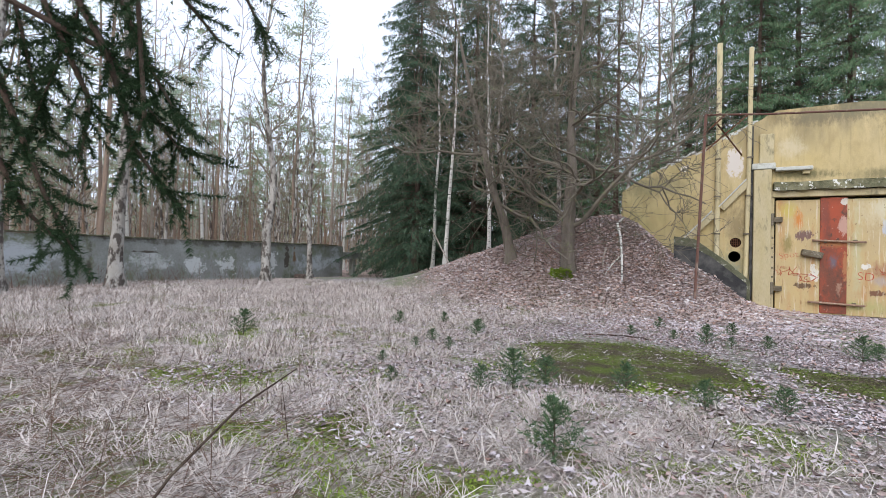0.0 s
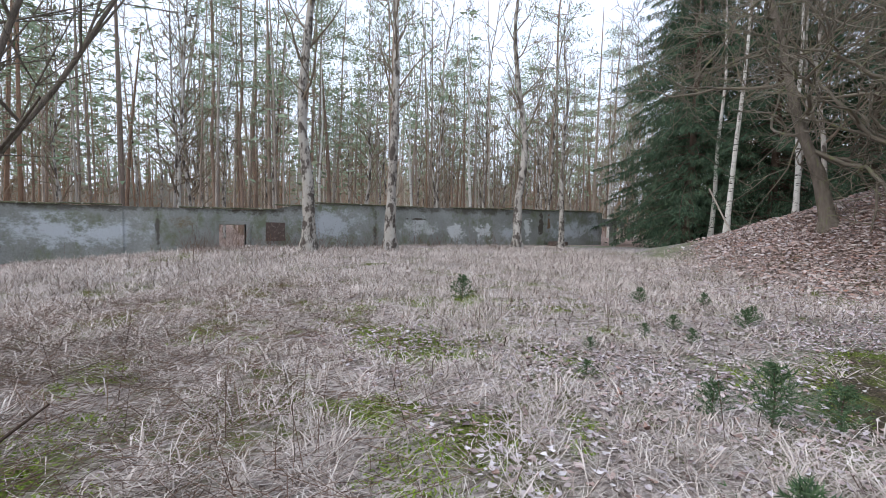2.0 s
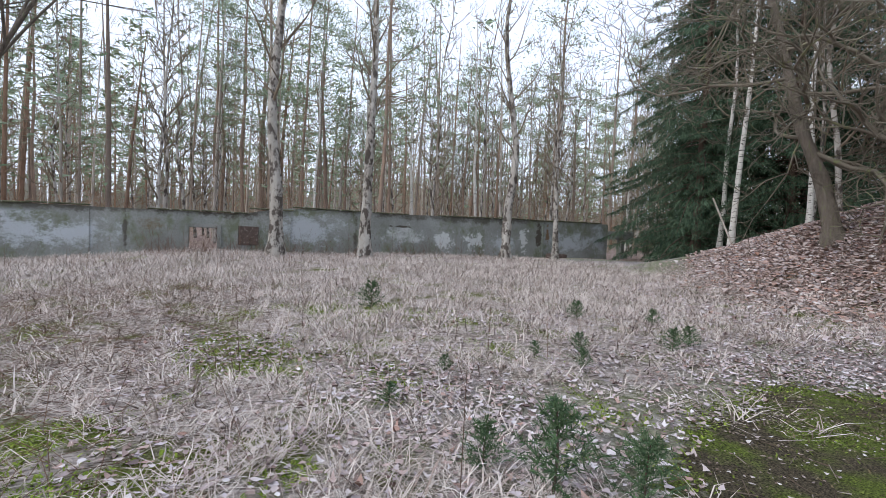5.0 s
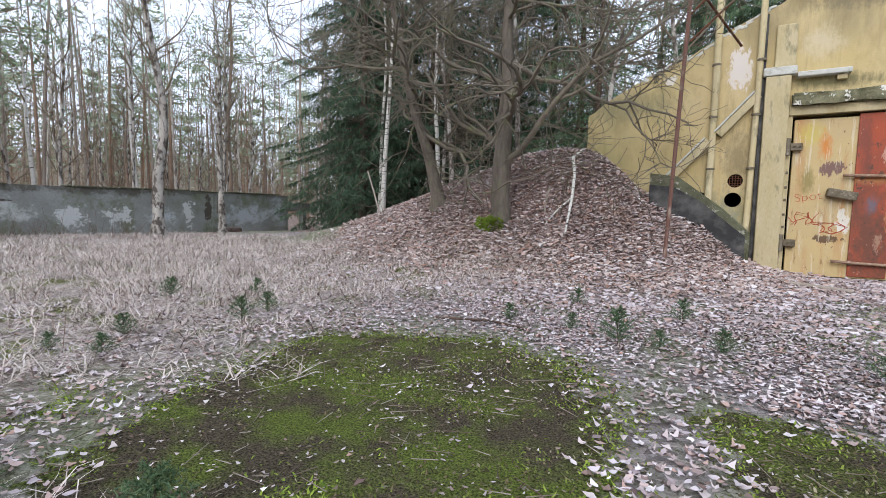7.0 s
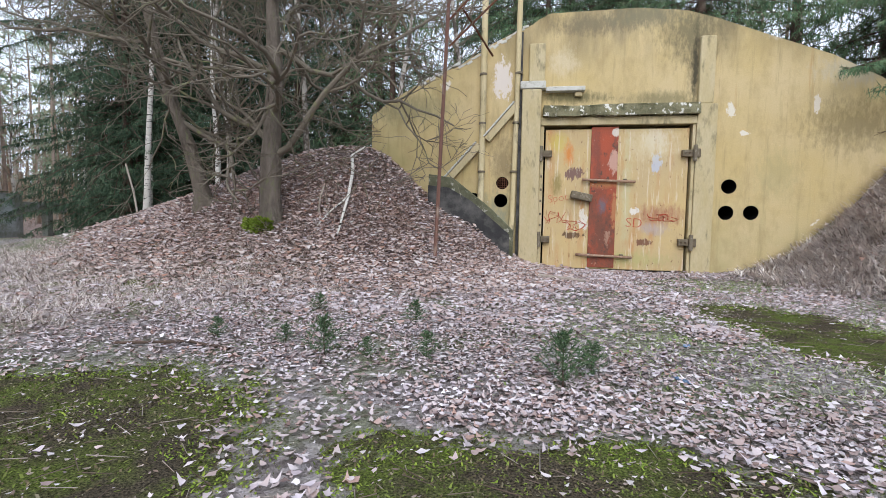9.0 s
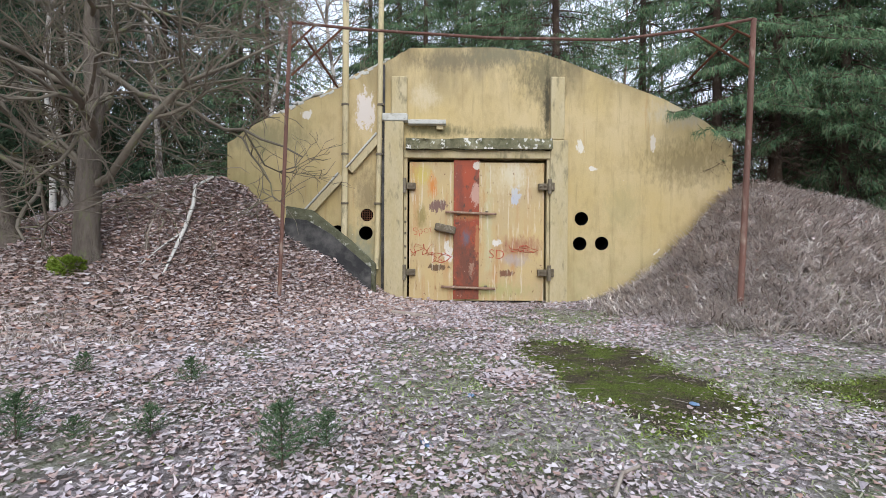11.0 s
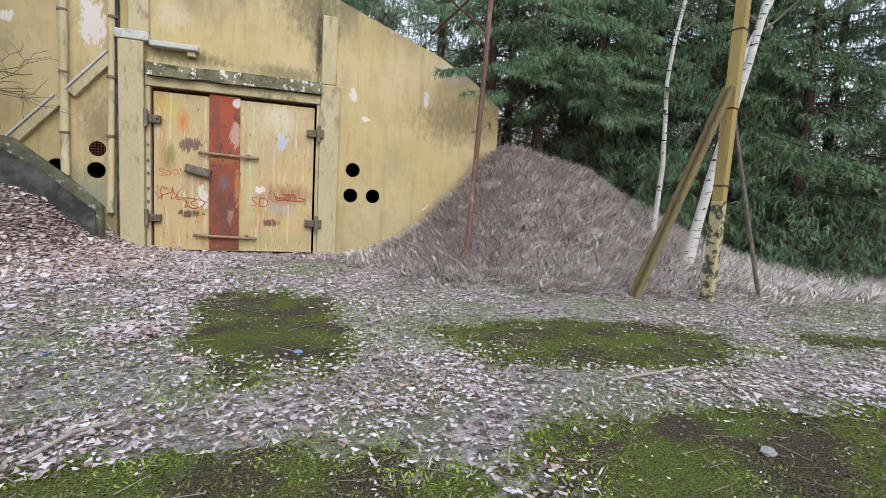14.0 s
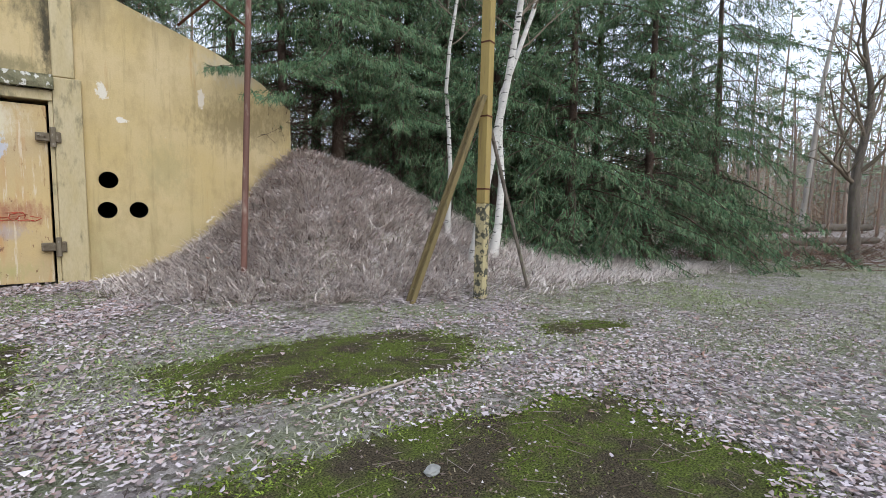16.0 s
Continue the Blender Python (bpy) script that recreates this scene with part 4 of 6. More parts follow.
# ---- the red pipe gateway in front of the bunker ----
gate = thing("pipe_gateway", "tall red-brown rusty pipe gateway standing before the bunker", "gateway")
zl, zr = h(-4.27, -2.98), h(4.84, -3.47)
TL, TR = (-4.04, -3.0, 6.02), (5.06, -3.45, 5.97)
pipe("post", [(-4.27, -2.98, zl - 0.3), TL], 0.04, M_POLE, gate)
pipe("post", [(4.84, -3.47, zr - 0.3), (5.0, -3.46, 4.2), TR], [0.06, 0.055, 0.05], M_POLE, gate)
pipe("crossbar", [TL, (-2.6, -3.06, 5.86), (0, -3.2, 5.66), (2.4, -3.3, 5.6), (4.0, -3.4, 5.78), TR], 0.03, M_POLE, gate)
for a, b in (((-4.02, -3.0, 4.95), (-3.0, -3.04, 5.88)), ((5.04, -3.45, 5.0), (3.85, -3.4, 5.75)), ((-4.03, -3.0, 5.5), (-3.55, -3.02, 5.95)), ((5.04, -3.45, 5.6), (4.5, -3.42, 5.86)), ((-3.75, -3.01, 5.72), (-3.1, -2.9, 4.75)), ((4.75, -3.44, 5.75), (3.9, -3.3, 4.85))):
    pipe("brace", [a, b], 0.022, M_RUST, gate)

# ---- the timber mast with its struts ----
mast = thing("timber_mast", "yellow-painted square timber mast with camouflage foot and leaning struts", "mast")
MZ = h(8.37, -6.28)
mast_m = pose(8.37, -6.28, MZ, 0, 1.2, 20)
block("mast_foot", -0.095, 0.095, -0.095, 0.095, -0.3, 1.75, M_CAMO, mast, 0.012, "timber foot with black and yellow camouflage paint", m=mast_m)
block("mast_post", -0.09, 0.09, -0.09, 0.09, 1.75, 9.5, M_WOOD, mast, 0.012, m=mast_m)
for z in (2.0, 3.3, 4.6, 5.9):
    block("iron_band", -0.096, 0.096, -0.096, 0.096, z, z + 0.03, M_RUST, mast, 0.004, m=mast_m)
for off in (-0.07, 0.07):
    a, b = Vector((6.95, -6.04 + off, h(7, -6) - 0.15)), Vector((8.33, -6.28 + off, 3.75))
    block("strut", -0.035, 0.035, -0.04, 0.04, 0, (b - a).length, M_OLDWOOD, mast, 0.008, m=Matrix.Translation(a) @ (b - a).to_track_quat("Z", "Y").to_matrix().to_4x4())
pipe("strut", [(9.84, -6.1, h(9.8, -6.1) - 0.1), (8.5, -6.25, 3.4)], 0.035, M_OAKBARK, mast)


# ---- trees ----
def stem(rnd, base, top, r0, r1, n=10, wob=0.06):
    a, b = Vector(base), Vector(top)
    pts, rad = [], []
    off = rnd.random() * 50
    for i in range(n + 1):
        t = i / n
        w = wob * (b - a).length * 0.1
        pts.append(a.lerp(b, t) + Vector((noise.noise((t * 3 + off, 0, 0)), noise.noise((0, t * 3 + off, 0)), 0)) * w * min(1, t * 3))
        rad.append(r0 + (r1 - r0) * t ** 0.75)
    rad[0] *= 1.35
    return pts, rad


class Builder:
    def __init__(self):
        self.v, self.f, self.n = [], [], 0

    def add(self, vf):
        v, f = vf
        self.v += [tuple(p) for p in v]
        self.f += [tuple(i + self.n for i in q) for q in f]
        self.n += len(v)


def limb(bld, rnd, start, way, length, r, depth, crook, sides, lift, kids=(3, 5), thin=0.003):
    """A crooked limb that forks into thinner ones."""
    n = 10 if depth > 2 else 6 if depth > 1 else 3
    p, d = Vector(start), Vector(way).normalized()
    pts, rad = [p.copy()], [r]
    for i in range(n):
        d = (d + Vector((rnd.uniform(-1, 1), rnd.uniform(-1, 1), rnd.uniform(-1, 1) + lift)) * crook).normalized()
        p = p + d * (length / n)
        pts.append(p.copy())
        rad.append(r * (1 - 0.78 * (i + 1) / n) + thin)
    bld.add(tube(pts, rad, sides, False))
    if depth > 0:
        for k in range(rnd.randint(*kids)):
            i = rnd.randint(1, n)
            side = Vector((rnd.uniform(-1, 1), rnd.uniform(-1, 1), rnd.uniform(-0.5, 0.9))).normalized()
            dirn = (pts[i] - pts[i - 1]).normalized() * 0.75 + side * 0.8
            limb(bld, rnd, pts[i], dirn, length * rnd.uniform(0.38, 0.62), max(rad[i] * 0.66, thin * 1.5), depth - 1, crook * 1.08, 3 if depth < 3 else 4, lift, kids, thin)


def bare_tree(name, label, height, r, lowest, limbs, reach, seed, bark, twig_mat, depth=3, crook=0.22, lift=0.15, lean=(0, 0), flat=0.35, kids=(3, 5), thick=0.4, split=False, wob=0.35, thin=0.003, arm=0.0):
    """A leafless tree; split: every main limb is a part of its own."""
    rnd = random.Random(seed)
    ob = thing(name, label, "tree")
    pts, rad = stem(rnd, (0, 0, -0.3), (lean[0], lean[1], height), r, r * 0.1, 12, wob)
    if r > 0.14:
        fp, fr = [], []
        for i in range(60):
            q = i / 59 * 12
            k = min(int(q), 11)
            fp.append(pts[k].lerp(pts[k + 1], q - k))
            fr.append((rad[k] + (rad[k + 1] - rad[k]) * (q - k)) * (1 + 0.45 * max(0, 0.05 - i / 59) / 0.05))
        v, f = tube(fp, fr, 18, False)
        for i, q in enumerate(v):
            c = fp[i // 18]
            v[i] = q + (q - c) * (0.2 * noise.noise(Vector((q.x * 9, q.y * 9, q.z * 1.7))) + 0.16 * noise.noise(Vector((q.x * 3, q.y * 3, q.z * 0.9 + seed))))
    else:
        v, f = tube(pts, rad, 10, False)
    link("trunk", mesh_of("trunk", v, f, bark, True), ob)
    b = Builder()
    for k in range(limbs):
        t = lowest + (1 - lowest) * (k + rnd.random() * 0.6) / limbs
        i = min(int(t * 12), 11)
        p = pts[i].lerp(pts[i + 1], t * 12 - i)
        a = k * 2.4 + rnd.uniform(-0.5, 0.5)
        size = reach * (1.05 - t * 0.75) * rnd.uniform(0.7, 1.15)
        if split:
            b = Builder()
        limb(b, rnd, p, (math.cos(a), math.sin(a), rnd.uniform(flat - 0.3, flat + 0.4)), size, max(rad[i] * thick, 0.012), depth, crook, 5, lift, kids, thin)
        if split:
            link("limb", mesh_of("limb", b.v, np.array(b.f), twig_mat, True), ob)
    if not split:
        tagged(link("crown", mesh_of("crown", b.v, np.array(b.f), twig_mat, True), ob), kind="stuff")
    return ob


def twig_fans(rnd, p0, way, l2, wide, tris):
    """Needle twigs: a slim blade with three short side shoots each."""
    m = len(p0)
    wv = np.cross(way, rnd.normal(size=(m, 3)))
    wv /= np.linalg.norm(wv, axis=1)[:, None] + 1e-6
    w0 = (wide * rnd.uniform(0.7, 1.3, m))[:, None]
    tris.append(np.stack([p0 - wv * w0, p0 + wv * w0, p0 + way * l2[:, None]], 1))
    for q in range(3):
        c0 = p0 + way * (l2 * (0.1 + 0.24 * q))[:, None]
        s = 1 if q % 2 else -1
        tip = c0 + (wv * s * 0.75 + way * 0.6 + rnd.normal(0, 0.25, (m, 3)) + np.array([0, 0, -0.2])) * (l2 * (0.42 - 0.06 * q))[:, None]
        tris.append(np.stack([c0 - way * w0 * 0.9, c0 + way * w0 * 0.9, tip], 1))


def needle_tree(name, label, height, r, base, reach, seed, droop=0.5, whorls=26, dens=1.0, hang=0.6, power=0.75, needles=None, dead=0):
    """A spruce: boughs with hanging fringes of needle twigs."""
    rnd = np.random.default_rng(seed)
    pr = random.Random(seed)
    ob = thing(name, label, "tree")
    pts, rad = stem(pr, (0, 0, -0.3), (0.1, 0.05, height), r, 0.02, 12, 0.08)
    v, f = tube(pts, rad, 9, False)
    link("trunk", mesh_of("trunk", v, f, M_SPRUCEBARK, True), ob)
    b = Builder()
    tris = []
    for wi in range(whorls):
        t = (wi + 0.5) / whorls
        z = height * (base + (1 - base) * t ** 1.1)
        for k in range(rnd.integers(4, 7)):
            a = rnd.random() * 6.283
            ln = reach * (1 - t) ** power * rnd.uniform(0.35, 1.2) + 0.25
            out = np.array([math.cos(a), math.sin(a), 0.0])
            side = np.array([-out[1], out[0], 0.0])
            n = 6
            s = np.linspace(0, 1, n + 1)
            dz = ln * (0.15 * s - droop * rnd.uniform(0.7, 1.2) * s ** 1.6 + 0.25 * np.maximum(s - 0.7, 0))
            bow = side * rnd.uniform(-0.25, 0.25) * ln
            zz = z + rnd.uniform(-0.5, 0.5)
            axis_pts = np.array([0, 0, zz]) + np.outer(s * ln, out) + np.outer(dz, [0, 0, 1]) + np.outer(s ** 2, bow)
            b.add(tube(axis_pts, list(0.026 * (1 - 0.85 * s) + 0.004), 3, False))
            m = int((14 + ln * 38) * dens)
            sp = rnd.uniform(0.1, 1.0, m) ** 0.85
            p0 = np.stack([np.interp(sp, s, axis_pts[:, j]) for j in range(3)], 1)
            # second order branchlets spread the fringe sideways
            spread = rnd.choice([-1, 1], m) * rnd.random(m) ** 1.3 * 0.42 * (1.1 - sp) * min(ln, 3.0)
            p0 = p0 + side * spread[:, None] + np.array([0, 0, -0.18]) * np.abs(spread)[:, None] + out * (np.abs(spread) * 0.5)[:, None]
            l2 = (0.17 + 0.17 * (1 - sp)) * rnd.uniform(0.4, 1.6, m) * (0.8 + 0.2 * hang)
            way = out * rnd.uniform(0.1, 0.8, (m, 1)) + side * (np.sign(spread) * rnd.uniform(0.1, 0.8, m))[:, None] + np.array([0, 0, -1]) * rnd.uniform(hang * 0.1, hang * 1.5, (m, 1)) + rnd.normal(0, 0.4, (m, 3))
            way /= np.linalg.norm(way, axis=1)[:, None]
            twig_fans(rnd, p0, way, l2, 0.014, tris)
    for k in range(dead):
        a = pr.uniform(0, 6.283)
        limb(b, pr, (0, 0, pr.uniform(0.5, height * 0.3)), (math.cos(a), math.sin(a), pr.uniform(-0.5, 0.15)), pr.uniform(0.8, 2.4), 0.014, 2, 0.2, 3, -0.25, (3, 5))
    tagged(link("bough_wood", mesh_of("bough_wood", b.v, np.array(b.f), M_SPRUCEBARK), ob), kind="stuff")
    allt = np.concatenate(tris).reshape(-1, 3)
    tagged(link("foliage", mesh_of("foliage", allt, np.arange(len(allt)).reshape(-1, 3), needles or M_NEEDLE), ob), kind="stuff")
    return ob


def pine_tree(name, height, seed):
    rnd = random.Random(seed)
    nr = np.random.default_rng(seed)
    ob = thing(name, "tall slender pine with a reddish trunk and high green crown", "tree")
    pts, rad = stem(rnd, (0, 0, -0.3), (0.4, 0.2, height), 0.13, 0.03, 12, 0.12)
    v, f = tube(pts, rad, 8, False)
    link("trunk", mesh_of("trunk", v, f, M_PINEBARK, True), ob)
    b, tris = Builder(), []
    for k in range(34):
        t = rnd.uniform(0.4, 1.0)
        i = min(int(t * 12), 11)
        a = rnd.random() * 6.283
        ln = (2.4 * (1.15 - t) + 0.6) * rnd.uniform(0.6, 1.1)
        e = pts[i] + Vector((math.cos(a) * ln, math.sin(a) * ln, ln * rnd.uniform(-0.1, 0.45)))
        b.add(tube([pts[i], pts[i].lerp(e, 0.5) + Vector((0, 0, -0.1)), e], [0.03, 0.018, 0.006], 3, False))
        m = 110
        c = np.array(e)[None] + nr.normal(size=(m, 3)) * np.array([0.5, 0.5, 0.22]) * (0.5 + ln * 0.25)
        d1, d2 = nr.normal(size=(m, 3)) * 0.07, nr.normal(size=(m, 3)) * 0.035
        tris.append(np.stack([c - d1, c + d1, c + d2], 1))
    tagged(link("bough_wood", mesh_of("bough_wood", b.v, np.array(b.f), M_PINEBARK), ob), kind="stuff")
    allt = np.concatenate(tris).reshape(-1, 3)
    tagged(link("foliage", mesh_of("foliage", allt, np.arange(len(allt)).reshape(-1, 3), M_PINE), ob), kind="stuff")
    return ob


def put(ob, x, y, turn=0, size=1.0, dz=0.0):
    ob.matrix_basis = pose(x, y, h(x, y) + dz, 0, 0, turn) @ Matrix.Diagonal((size, size, size, 1))
    return ob


def again(ob, x, y, turn=0, size=1.0, label=""):
    c = copy_thing(ob, pose(x, y, h(x, y), 0, 0, turn))
    c.scale = (size, size, size)
    if label:
        c["label"] = label
    return c


# the two oaks on the west bank
oak = put(bare_tree("oak_tree", "bare oak with crooked spreading limbs and mossy foot", 10.5, 0.28, 0.17, 18, 5.6, 3, M_OAKBARK, M_OAKTWIG, 3, 0.42, 0.0, (0.3, 0.2), 0.02, (5, 7), 0.4, True, wob=0.5, thin=0.0036), -7.96, -3.2, 40, 1.0, -0.3)
oak_b = put(bare_tree("oak_tree", "bare leaning oak with crooked spreading limbs", 10, 0.2, 0.2, 16, 5.4, 8, M_OAKBARK, M_OAKTWIG, 3, 0.42, 0.0, (-2.4, -1.1), 0.05, (5, 7), 0.42, True, wob=0.5, thin=0.0036), -10.15, -2.35, 0)
# birches before the wall
birch = put(bare_tree("birch_tree", "bare birch with a grey-brown flaking trunk", 16, 0.23, 0.3, 20, 3.2, 11, M_BIRCHOLD, M_TWIG, 2, 0.17, 0.4, (0.3, -0.2), 1.2, (3, 5), 0.3), -20.3, -13.35, 0)
again(birch, -20.3, -10.45, 130, 0.95)
again(birch, -20.1, -4.66, 220, 0.9)
again(birch, -19.7, -2.5, 300, 0.62)
white = put(bare_tree("birch_tree", "slim birch with white papery bark", 14, 0.115, 0.35, 16, 2.6, 21, M_BIRCH, M_TWIG, 2, 0.15, 0.35, (0.5, 0.3), 0.9), -14.3, 0.4, 0)
for x, y, a, s in ((-16.0, 2.4, 50, 1), (-12.6, 1.6, 120, 0.95)):
    again(white, x, y, a, s)
lean_birch = put(bare_tree("birch_tree", "leaning birch with bright white peeling bark", 13, 0.13, 0.4, 14, 2.4, 23, M_BIRCH, M_TWIG, 2, 0.15, 0.3, (1.1, -2.0), 0.8), 9.71, -4.33, 0)
put(bare_tree("birch_tree", "white peeling birch bending outward beside the mast", 13, 0.12, 0.4, 14, 2.4, 24, M_BIRCH, M_TWIG, 2, 0.15, 0.3, (2.4, 0.1), 0.8), 10.65, -3.95, 0)
put(bare_tree("birch_tree", "thin white birch on the grassy bank", 11, 0.075, 0.4, 12, 1.8, 27, M_BIRCH, M_TWIG, 2, 0.15, 0.3, (-0.7, -1.6), 0.8), 10.0, -2.9, 0)
# a leaning many-stemmed willow by the wall
LEAN = [((0, 0, 0), (0.6, 3.2, 8.5), 0.1), ((0.1, 0.1, 0.2), (0.8, 4.4, 7.5), 0.075), ((-0.1, 0.2, 0), (0.3, 2.0, 8.0), 0.06)]
willow = thing("willow_tree", "leaning dark many-stemmed bare willow before the wall", "tree")
wr = random.Random(12)
for a, b_, r in LEAN:
    bl = Builder()
    limb(bl, wr, a, Vector(b_) - Vector(a), Vector(b_).length, r, 3, 0.07, 7, 0.02, (4, 6))
    link("stem", mesh_of("stem", bl.v, np.array(bl.f), M_OAKBARK, True), willow)
put(willow, -17.0, -21.7, 0)
# spruces
spruce = put(needle_tree("spruce_tree", "dense dark spruce with drooping boughs", 17, 0.22, 0.05, 4.0, 5, 0.62, 34, 1.45, 1.5, 0.45, M_DARKNEEDLE, 14), -17.3, 2.9, 0)
spruce_b = put(needle_tree("spruce_tree", "tall spruce with long curtains of hanging twigs", 17, 0.2, 0.06, 4.2, 6, 0.7, 30, 1.15, 1.7, 0.42, None, 24), 12.0, 2.6, 0, 1.05)
spruce_far = put(needle_tree("spruce_tree", "dark spruce standing deeper in the wood", 17, 0.2, 0.06, 4.2, 15, 0.5, 26, 0.45, 1.5, 0.45), 17.2, 0.8, 0, 1.15)
for x, y, a, s in ((14, 2.2, 200, 1.15), (21.4, -1.6, 70, 1.0), (18.6, -1.0, 150, 1.1), (16.0, 4.5, 30, 1.1), (12.2, 5.4, 120, 1.15), (19.6, 3.4, 250, 1.1), (6.2, 4.2, 310, 0.95), (-7.4, 4.8, 290, 0.75), (-8.6, 7.2, 150, 1.0), (-4.2, 9, 33, 0.9), (-17.5, 7.5, 100, 1.1), (-11, 11, 0, 1.1), (9.4, 5, 40, 1.1)):
    again(spruce_far, x, y, a, s)
for x, y, a, s in ((-14.6, 4.4, 80, 0.95), (-12.0, 6.2, 10, 1.0), (-18.9, 5.4, 190, 1.05), (-21.0, 8.5, 260, 1.0), (-15.8, 8.2, 310, 1.1), (-2.8, 8.6, 220, 0.95), (0.6, 9.6, 130, 1.0), (-10.4, 8.8, 50, 1.1)):
    again(spruce, x, y, a, s)
spruce_c = put(needle_tree("spruce_tree", "spruce with bare lower trunk and boughs hanging over the bunker", 15, 0.2, 0.17, 4.0, 16, 0.6, 24, 1.25, 1.7, 0.5, None, 40), 8.5, 0.7, 0, 0.95)
for x, y, a, s in ((2.5, 1.7, 160, 0.78), (6.9, 0.8, 100, 0.85), (10.6, 0.9, 320, 0.95), (-1.6, 5.6, 10, 0.75), (1.2, 4.2, 70, 0.7)):
    again(spruce_c, x, y, a, s)
for x, y, a, s in ((13.4, -0.9, 260, 0.95), (15.2, -2.6, 170, 1.0), (17.6, -3.9, 40, 0.95), (20.6, -4.6, 130, 0.9), (16.2, -0.6, 100, 1.05), (12.3, 0.6, 15, 0.9)):
    again(spruce_b, x, y, a, s)
# woods behind the wall
pine = put(pine_tree("pine_tree", 18, 31), -26, -8, 0)
tall = put(bare_tree("young_birch_tree", "tall thin bare forest tree behind the wall", 15, 0.085, 0.25, 20, 2.0, 41, M_BIRCHOLD, M_TWIG, 2, 0.15, 0.4, (0.5, 0.1), 1.0, (2, 4), 0.45, thin=0.006), -25, -3, 0)
brown = put(bare_tree("young_alder_tree", "thin brown bare forest tree behind the wall", 13, 0.08, 0.15, 22, 1.9, 47, M_BIRCHOLD, M_TWIG, 2, 0.18, 0.4, (-0.6, 0.5), 0.9, (2, 4), 0.45, thin=0.006), -24.5, -17, 0)
rw = random.Random(5)
for k in range(118):
    x, y = rw.uniform(-44, -23.3), rw.uniform(-36, 32)
    if y < -19 and k % 2:
        continue
    again(rw.choice((pine, pine, tall, tall, brown, brown, white)), x, y, rw.uniform(0, 360), rw.uniform(0.7, 1.15))
for x, y, a, s in ((-11.4, 0.6, 20, 1.2), (-9.3, 1.6, 90, 1.3), (-6.8, 3.2, 200, 1.2), (-13.2, 3.2, 140, 1.1), (-4.6, 4.6, 33, 1.2)):
    again(brown, x, y, a, s, "slender brown bare tree on the bank")
for k in range(22):
    again(rw.choice((pine, pine, tall)), rw.uniform(-20, 16), rw.uniform(10, 30), rw.uniform(0, 360), rw.uniform(0.85, 1.15))
for k in range(40):
    again(rw.choice((pine, tall, brown, brown, white)), rw.uniform(-46, -23.5), rw.uniform(3, 34), rw.uniform(0, 360), rw.uniform(0.75, 1.1))
# the bare tree and logs in the east
east_tree = put(bare_tree("oak_tree", "broad bare oak at the edge of the eastern woods", 11, 0.24, 0.2, 16, 4.6, 52, M_OAKBARK, M_TWIG, 3, 0.24, 0.25, (0.2, 0.3), 0.8, (3, 4), 0.5, True), 25.0, -7.6, 0)
for a, b_ in (((23, -3.2, 0.45), (33, -6.5, 0.5)), ((24, -1.6, 1.0), (34, -6.0, 1.1)), ((22.5, -3.8, 0.2), (29, -7.2, 0.25))):
    v, f = tube([a, Vector(a).lerp(Vector(b_), 0.5), b_], [0.24, 0.2, 0.16], 8)
    tagged(link("fallen_log", mesh_of("fallen_log", v, f, M_OAKBARK, True)), "dark fallen tree trunk at the wood's edge", "log")


